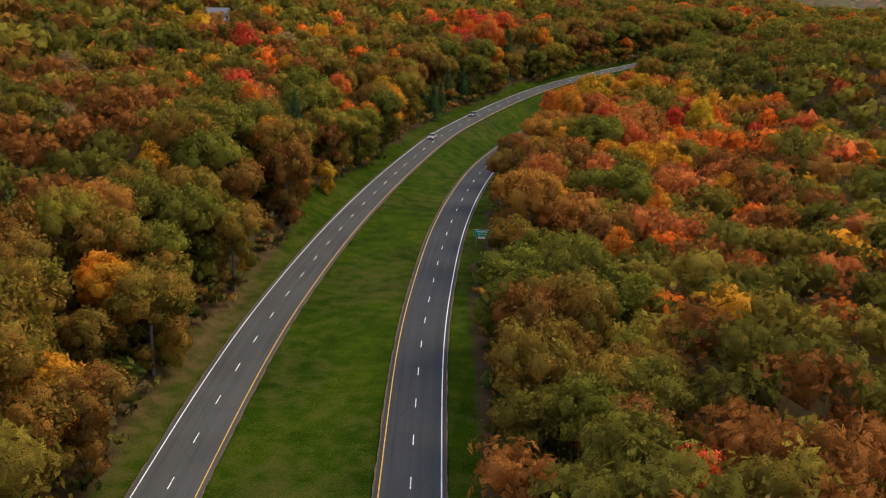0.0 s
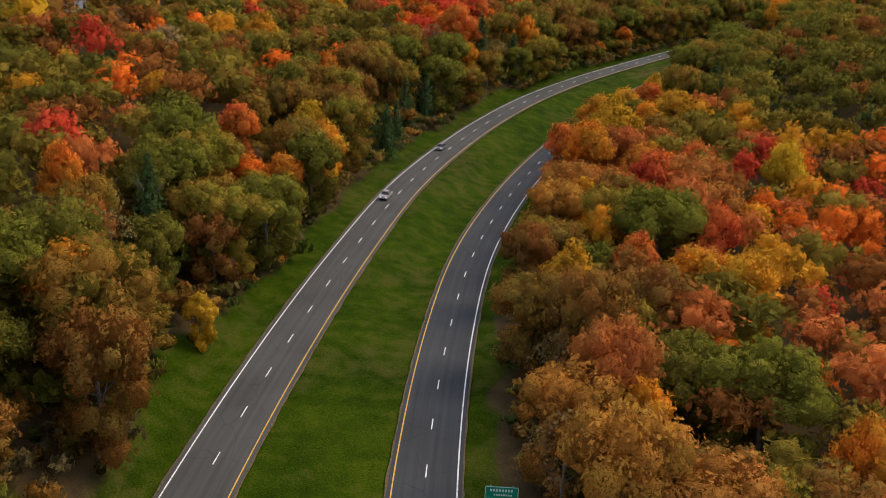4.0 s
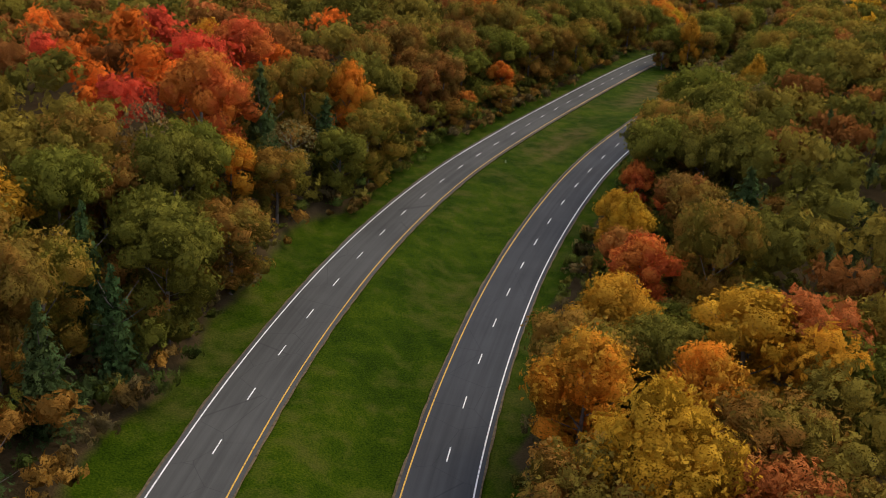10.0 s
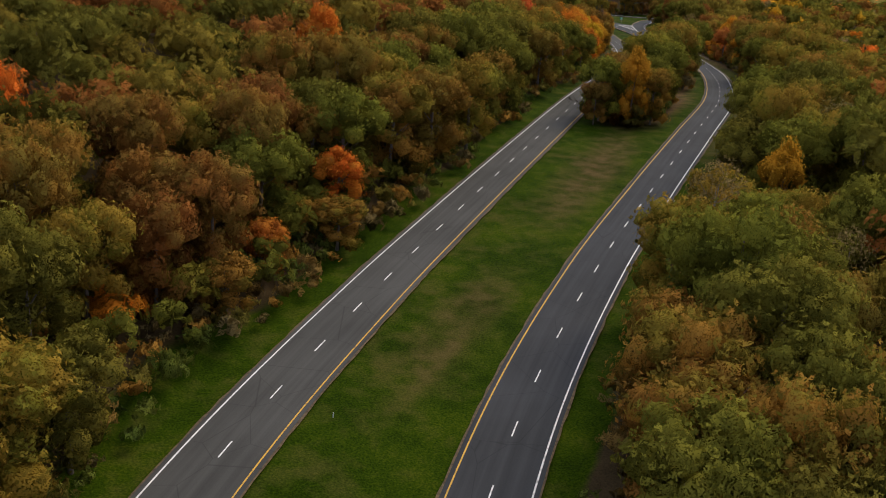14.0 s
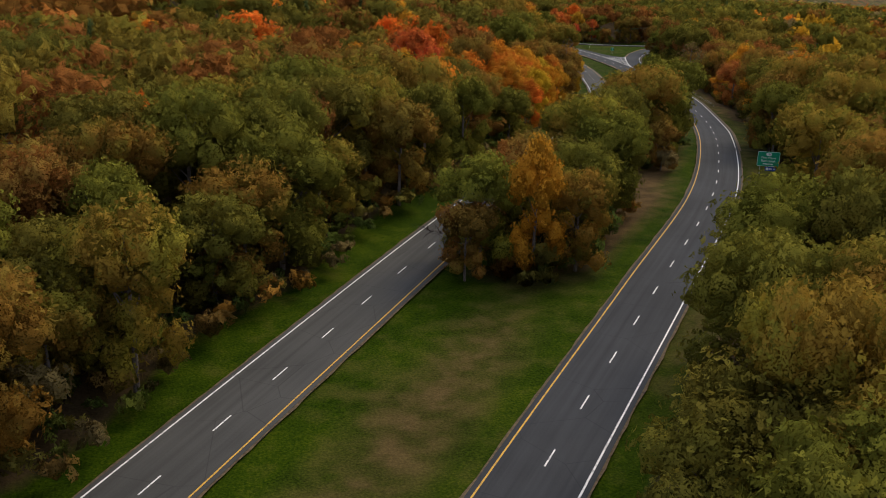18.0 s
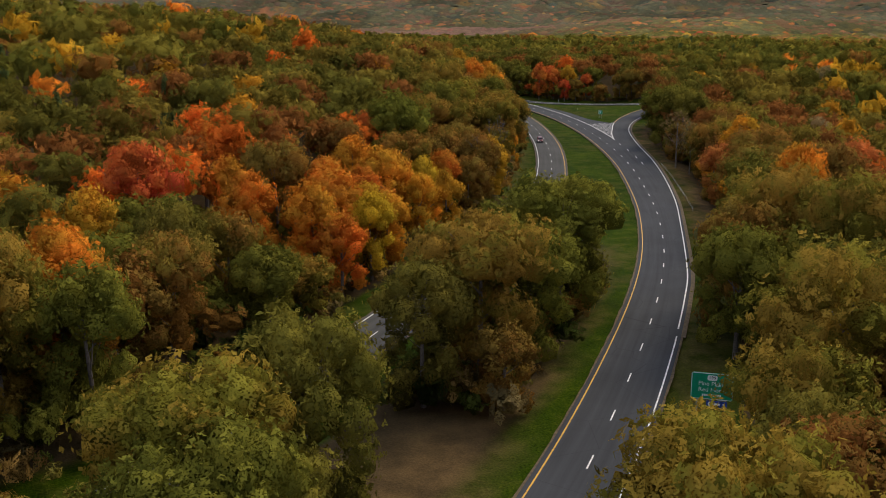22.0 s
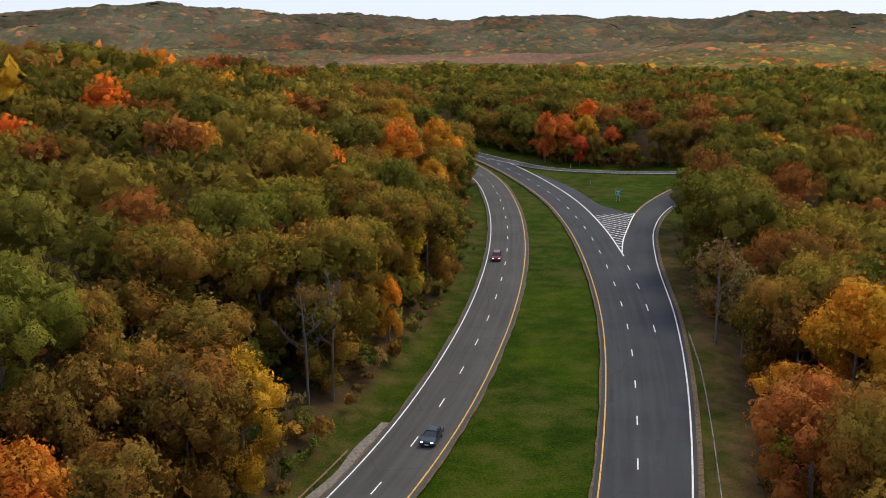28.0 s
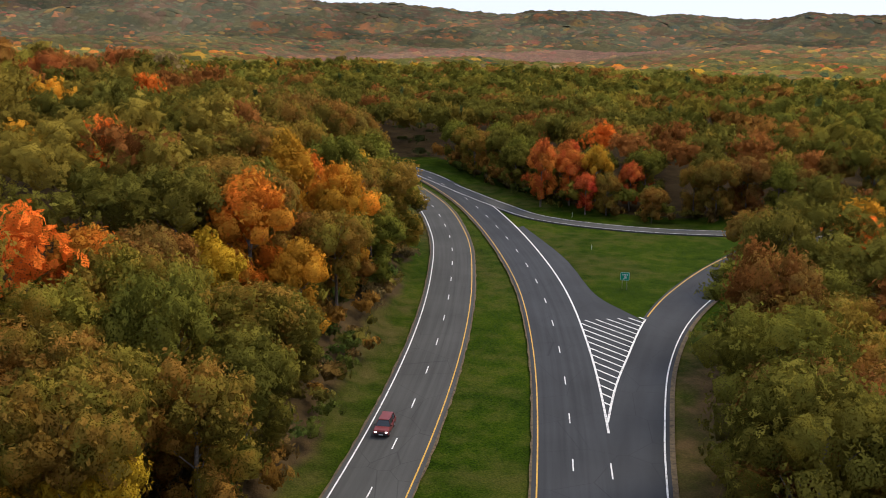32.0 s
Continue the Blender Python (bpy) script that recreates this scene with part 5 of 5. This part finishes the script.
# steel guard rail on the outer side of the south-bound carriageway
def guard_rail(y0, y1, d):
    line = offset(cut(SOUTH_BOUND, y0, y1), d)
    root = new("guard_rail")
    p0 = line[0]
    root.location = (p0[0], p0[1], p0[2])
    tagged(root, "rusty steel guard rail on posts beside the verge", "guard rail")
    side = sideways(line)
    prof = [(0.0, 0.55), (0.06, 0.60), (0.0, 0.66), (0.06, 0.72), (0.0, 0.78)]
    cols = [np.c_[line[:, :2] + side * o, line[:, 2] + h - 0.3] - p0 for o, h in prof]
    back = [np.c_[line[:, :2] + side * (o - 0.02), line[:, 2] + h - 0.3] - p0 for o, h in prof[::-1]]
    cols = cols + back + [cols[0]]
    v = np.stack(cols, 1).reshape(-1, 3)
    part("rail", mesh_of("rail", v, grid_quads(len(line), len(cols)), [RUSTY], flat=True), root)
    for q in line[::2]:
        c = q - p0
        solid("post", block((0.13, 0.13, 1.5), (c[0], c[1], c[2] - 0.2), 0.015, 1), WOOD_POST, root)


guard_rail(778, 829, -6.7)
gravel = strip("gravel_shoulder", cut(SOUTH_BOUND, 768, 838), -6.3 + 0.25 * np.sin(0.4 * along(cut(SOUTH_BOUND, 768, 838))), -4.6, -0.05, plain("pale_gravel", (0.17, 0.145, 0.12), 0.95, grain=0.4, scale=2.5), road_l, 0.2, "pale gravel shoulder")

# low cable fence behind the exit lane
root = new("cable_fence")
fence = np.array([(354.5, 796, 0), (362.2, 811.3, 0), (371, 829, 0), (379.5, 847.2, 0), (385.5, 862, 0)], float)
fence[:, 2] = [ground_z(x, y) for x, y, _ in fence]
fence = curve_through(fence, 6.0)
root.location = fence[0]
tagged(root, "thin cable fence on grey posts behind the exit lane", "fence")
for a, b in zip(fence[:-1], fence[1:]):
    a, b = a - fence[0], b - fence[0]
    solid("post", rod((a[0], a[1], a[2] - 0.5), (a[0], a[1], a[2] + 1.15), 0.06, 6), WOOD_POST, root)
    for h in (0.6, 1.0):
        solid("cable", rod((a[0], a[1], a[2] + h), (b[0], b[1], b[2] + h), 0.022, 5), GALVANISED, root)

# reflector posts
reflector = new("reflector_post")
solid("post", rod((0, 0, -0.4), (0, 0, 1.15), 0.045, 8), SIGN_WHITE, reflector)
solid("reflector", block((0.12, 0.03, 0.16), (0, -0.05, 1.0), 0.01, 1), SIGN_WHITE, reflector)
tagged(reflector, "slim white reflector post in the grass", "post", "reflector posts")
reflector.location = (177.3, 579.3, ground_z(177.3, 579.3))
for x, y in ((45.4, 393.5), (95.9, 528.0), (437.0, 1046.5), (429.5, 1010.0)):
    copy_thing(reflector, pose(x, y, ground_z(x, y) if y < 900 else 15.5))


# ---- cars ----
def hull(profile, half, tuck, top_z):
    """A car body: a side outline drawn out to both sides, narrower above top_z."""
    bm = bmesh.new()
    rows = []
    for sy in (-1, 1):
        rows.append([bm.verts.new((x, sy * (half if z <= top_z else half - tuck * min(1.0, (z - top_z) / 0.55)), z)) for x, z in profile])
    n = len(profile)
    for i in range(n):
        j = (i + 1) % n
        bm.faces.new((rows[0][i], rows[0][j], rows[1][j], rows[1][i]))
    bm.faces.new(rows[0][::-1])
    bm.faces.new(rows[1])
    bmesh.ops.recalc_face_normals(bm, faces=bm.faces[:])
    bmesh.ops.bevel(bm, geom=bm.edges[:], offset=0.05, segments=2, affect="EDGES")
    return bm


def car(name, label, paint, line, y, d, forward, shape):
    i = int(np.abs(line[:, 1] - y).argmin())
    side = sideways(line)[i]
    x0, y0 = line[i, :2] + side * d
    ahead = np.array([-side[1], side[0]]) * forward
    root = new(name)
    root.matrix_world = pose(x0, y0, line[i, 2] + 0.005, 0, 0, math.degrees(math.atan2(ahead[1], ahead[0])))
    tagged(root, label, "car", "cars on the parkway")
    L, W = shape["length"], shape["width"] / 2
    f, b, belt, roof = L / 2, -L / 2, shape["belt"], shape["roof"]
    low = 0.30
    solid("body", hull([(b, low), (f, low), (f + 0.02, 0.62), (f - 0.12, belt - 0.12), (f - shape["bonnet"], belt), (b + 0.04, belt), (b - 0.02, 0.6)], W, 0.06, belt), paint, root)
    c0, c1 = f - shape["bonnet"], b + shape["tail"]
    solid("windows", hull([(c1, belt - 0.04), (c0, belt - 0.04), (c0 - shape["rake"], roof - 0.05), (c1 + shape["back"], roof - 0.05)], W - 0.05, 0.2, belt), GLASS, root, "dark tinted windows")
    solid("roof", block((c0 - c1 - shape["rake"] - shape["back"] - 0.05, 2 * (W - 0.27), 0.09), ((c0 - shape["rake"] + c1 + shape["back"]) / 2, 0, roof - 0.03), 0.035), paint, root)
    for sy in (-1, 1):
        for px in (c0 - 0.35, (c0 + c1) / 2, c1 + 0.3):
            solid("window_pillar", rod((px, sy * (W - 0.03), belt - 0.05), (px - 0.12 * (px > 0) + 0.1 * (px < (c0 + c1) / 2), sy * (W - 0.24), roof - 0.03), 0.045, 6), paint, root)
        solid("headlight", block((0.1, 0.36, 0.17), (f - 0.04, sy * (W - 0.27), 0.72), 0.03), LAMP, root)
        solid("tail_light", block((0.08, 0.22, 0.28), (b + 0.02, sy * (W - 0.18), 0.82), 0.02), TAIL, root)
        solid("mirror", block((0.14, 0.2, 0.13), (c0 - 0.25, sy * (W + 0.09), belt + 0.06), 0.03), TRIM, root)
    solid("front_bumper", block((0.16, 2 * W - 0.08, 0.24), (f + 0.0, 0, 0.44), 0.05), TRIM, root)
    solid("rear_bumper", block((0.16, 2 * W - 0.08, 0.22), (b - 0.01, 0, 0.46), 0.05), TRIM, root)
    solid("grille", block((0.05, 0.9, 0.16), (f + 0.0, 0, 0.68), 0.01), TRIM, root)
    solid("plate_bar", block((0.02, 0.5, 0.12), (f + 0.09, 0, 0.46)), SIGN_WHITE, root)
    if shape.get("bed"):
        solid("bed_well", block((shape["bed"], 2 * W - 0.3, 0.05), (b + shape["bed"] / 2 + 0.12, 0, belt + 0.035), 0.01), TRIM, root, "dark open load bed")
    for px in (f - 0.85, b + 0.9):
        for sy in (-1, 1):
            wheel = solid("wheel", rod((px, sy * (W - 0.24), 0.34), (px, sy * (W + 0.01), 0.34), 0.34, 20), TYRE, root)
            solid("rim", rod((px, sy * (W - 0.05), 0.34), (px, sy * (W + 0.025), 0.34), 0.21, 16), RIM, wheel)
    return root


SUV = dict(length=4.7, width=1.9, belt=1.05, roof=1.72, bonnet=1.15, tail=0.12, rake=0.5, back=0.3)
SEDAN = dict(length=4.7, width=1.85, belt=0.95, roof=1.45, bonnet=1.25, tail=0.75, rake=0.75, back=0.55)
TRUCK = dict(length=5.6, width=1.95, belt=1.12, roof=1.85, bonnet=1.4, tail=1.85, rake=0.5, back=0.15, bed=1.65)
VAN = dict(length=5.3, width=2.0, belt=1.15, roof=2.1, bonnet=0.9, tail=0.08, rake=0.55, back=0.12)
SILVER = plain("silver_car_paint", (0.40, 0.36, 0.34), 0.3, 0.3, spec=0.5, grain=0.05)
DARK_BLUE = plain("dark_blue_car_paint", (0.022, 0.034, 0.045), 0.25, 0.2, spec=0.6, grain=0.05)
GREY_PAINT = plain("grey_car_paint", (0.17, 0.175, 0.185), 0.3, 0.3, spec=0.5, grain=0.05)
MAROON = plain("red_car_paint", (0.20, 0.03, 0.024), 0.3, 0.2, spec=0.5, grain=0.05)
WHITE_PAINT = plain("white_car_paint", (0.70, 0.70, 0.69), 0.35, spec=0.5, grain=0.03)
car("pickup_truck", "silver pickup truck with an open load bed", SILVER, SOUTH_BOUND, 352.3, -2.05, -1, TRUCK)
car("suv", "dark grey estate car in the outer lane", GREY_PAINT, SOUTH_BOUND, 404.6, -2.05, -1, SUV)
car("sedan", "dark blue saloon car in the inner lane", DARK_BLUE, SOUTH_BOUND, 834.0, 2.0, -1, SEDAN)
car("hatchback", "red hatchback in the outer lane", MAROON, SOUTH_BOUND, 919.5, -2.0, -1, SUV)
car("van", "white van in the outer lane of the bend", WHITE_PAINT, SOUTH_BOUND, 1071.0, -2.0, -1, VAN)

# ---- a bare tree that leans over the south-bound lanes ----
root = new("bare_tree")
root.location = (204.5, 647.5, ground_z(204.5, 647.5))
tagged(root, "leafless dark tree leaning out over the carriageway", "tree")
rb = random.Random(5)
DARK_BARK = plain("dark_bark", (0.045, 0.036, 0.030), 0.9, grain=0.4, scale=6)
trunk_pts = [(0, 0, -0.5), (-1.8, 0.5, 2.6), (-5.0, 1.4, 4.2), (-9.5, 3.2, 4.6)]
v, q = tube(trunk_pts, [0.36, 0.3, 0.22, 0.12])
part("trunk", mesh_of("trunk", v, q, [DARK_BARK]), root)
for k in range(24):
    t = rb.uniform(0.35, 1.0)
    a = Vector(trunk_pts[1]).lerp(Vector(trunk_pts[3]), t)
    d = Vector((rb.uniform(-1.0, 0.1), rb.uniform(-0.9, 0.9), rb.uniform(-0.3, 0.4))) * rb.uniform(1.8, 4.0)
    mid_p = a + d * 0.5 + Vector((0, 0, 0.35))
    v, q = tube([tuple(a), tuple(mid_p), tuple(a + d)], [0.10, 0.07, 0.02], 5)
    for _ in range(4):
        s0 = mid_p.lerp(a + d, rb.uniform(0, 0.8))
        e = s0 + Vector((rb.uniform(-1, 1), rb.uniform(-1, 1), rb.uniform(-0.5, 0.3))) * 1.3
        tv, tq = tube([tuple(s0), tuple(e)], [0.035, 0.01], 4)
        q += [tuple(n + len(v) for n in f) for f in tq]
        v += tv
    part("limb", mesh_of("limb", v, q, [DARK_BARK]), root)


GREY_BARK = plain("grey_bark", (0.105, 0.090, 0.075), 0.9, grain=0.4, scale=5)


def dead_tree(x, y, height, seed):
    """A leafless grey tree: a slender stem, rising limbs with twigs."""
    r = random.Random(seed)
    tree = new("dead_tree")
    tree.location = (x, y, ground_z(x, y))
    tagged(tree, "leafless grey tree with thin forked limbs among the woods", "tree")
    top = Vector((r.uniform(-1, 1), r.uniform(-1, 1), height))
    v, q = tube([(0, 0, -0.5), tuple(top * 0.5 + Vector((0.3, 0.2, 0))), tuple(top)], [0.22, 0.14, 0.03])
    part("trunk", mesh_of("trunk", v, q, [GREY_BARK]), tree)
    for k in range(11):
        h = r.uniform(0.42, 0.92)
        a, turn = top * h, r.uniform(0, 6.28)
        out_ = height * (1.05 - h) * r.uniform(0.30, 0.5)
        e = a + Vector((out_ * math.cos(turn), out_ * math.sin(turn), out_ * r.uniform(0.7, 1.3)))
        m = (a + e) / 2 + Vector((0, 0, -0.15 * out_))
        v, q = tube([tuple(a), tuple(m), tuple(e)], [0.085, 0.055, 0.02], 5)
        for _ in range(6):
            s0 = m.lerp(e, r.uniform(-0.3, 0.95))
            w = s0 + Vector((r.uniform(-1, 1), r.uniform(-1, 1), r.uniform(0.1, 1.1))) * r.uniform(0.8, 1.8)
            tv, tq = tube([tuple(s0), tuple(w)], [0.045, 0.012], 4)
            q += [tuple(n + len(v) for n in f) for f in tq]
            v += tv
        part("limb", mesh_of("limb", v, q, [GREY_BARK]), tree)


for k, (x, y, h) in enumerate(((324.5, 845.5, 18.0), (321.0, 843.0, 17.0), (306.0, 816.0, 17.0), (-30.0, 330.0, 14.0), (-11.0, 417.0, 17.0))):
    dead_tree(x, y, h, 50 + k)

# ---- a white house up in the left-hand woods ----
WALL_WHITE = plain("white_clapboard", (0.66, 0.66, 0.64), 0.7, grain=0.08)
ROOF_GREY = plain("grey_shingle_roof", (0.14, 0.14, 0.15), 0.85, grain=0.3)
hx, hy = -105.0, 461.0
house = new("house")
house.matrix_world = pose(hx, hy, 37.0, 0, 0, 20)
tagged(house, "white two-storey house among trees on the hill", "house")
solid("foundation", block((10.4, 8.4, 8.0), (0, 0, -4.1), 0.05), plain("fieldstone", (0.22, 0.21, 0.19), 0.9, grain=0.35), house)
solid("wall", block((10, 8, 6.0), (0, 0, 2.9), 0.03), WALL_WHITE, house)
bm = bmesh.new()
vs = [bm.verts.new(p) for p in ((-5.5, -4.6, 5.8), (5.5, -4.6, 5.8), (5.5, 4.6, 5.8), (-5.5, 4.6, 5.8), (-5.5, 0, 8.6), (5.5, 0, 8.6))]
for f in ((0, 1, 5, 4), (2, 3, 4, 5), (0, 4, 3), (1, 2, 5), (0, 3, 2, 1)):
    bm.faces.new([vs[i] for i in f])
bmesh.ops.recalc_face_normals(bm, faces=bm.faces[:])
solid("roof", bm, ROOF_GREY, house)
for wx in (-3.4, -1.1, 1.2, 3.5):
    for wz in (1.7, 4.4):
        win = solid("window", block((1.1, 0.08, 1.5), (wx, -4.03, wz), 0.02, 1), WALL_WHITE, house)
        solid("pane", block((0.9, 0.04, 1.3), (wx, -4.08, wz)), GLASS, win)

# the first of each kind were only patterns for the planted ones
for roots in PROTO.values():
    for root in roots:
        for ob in (*root.children_recursive, root):
            bpy.data.objects.remove(ob)
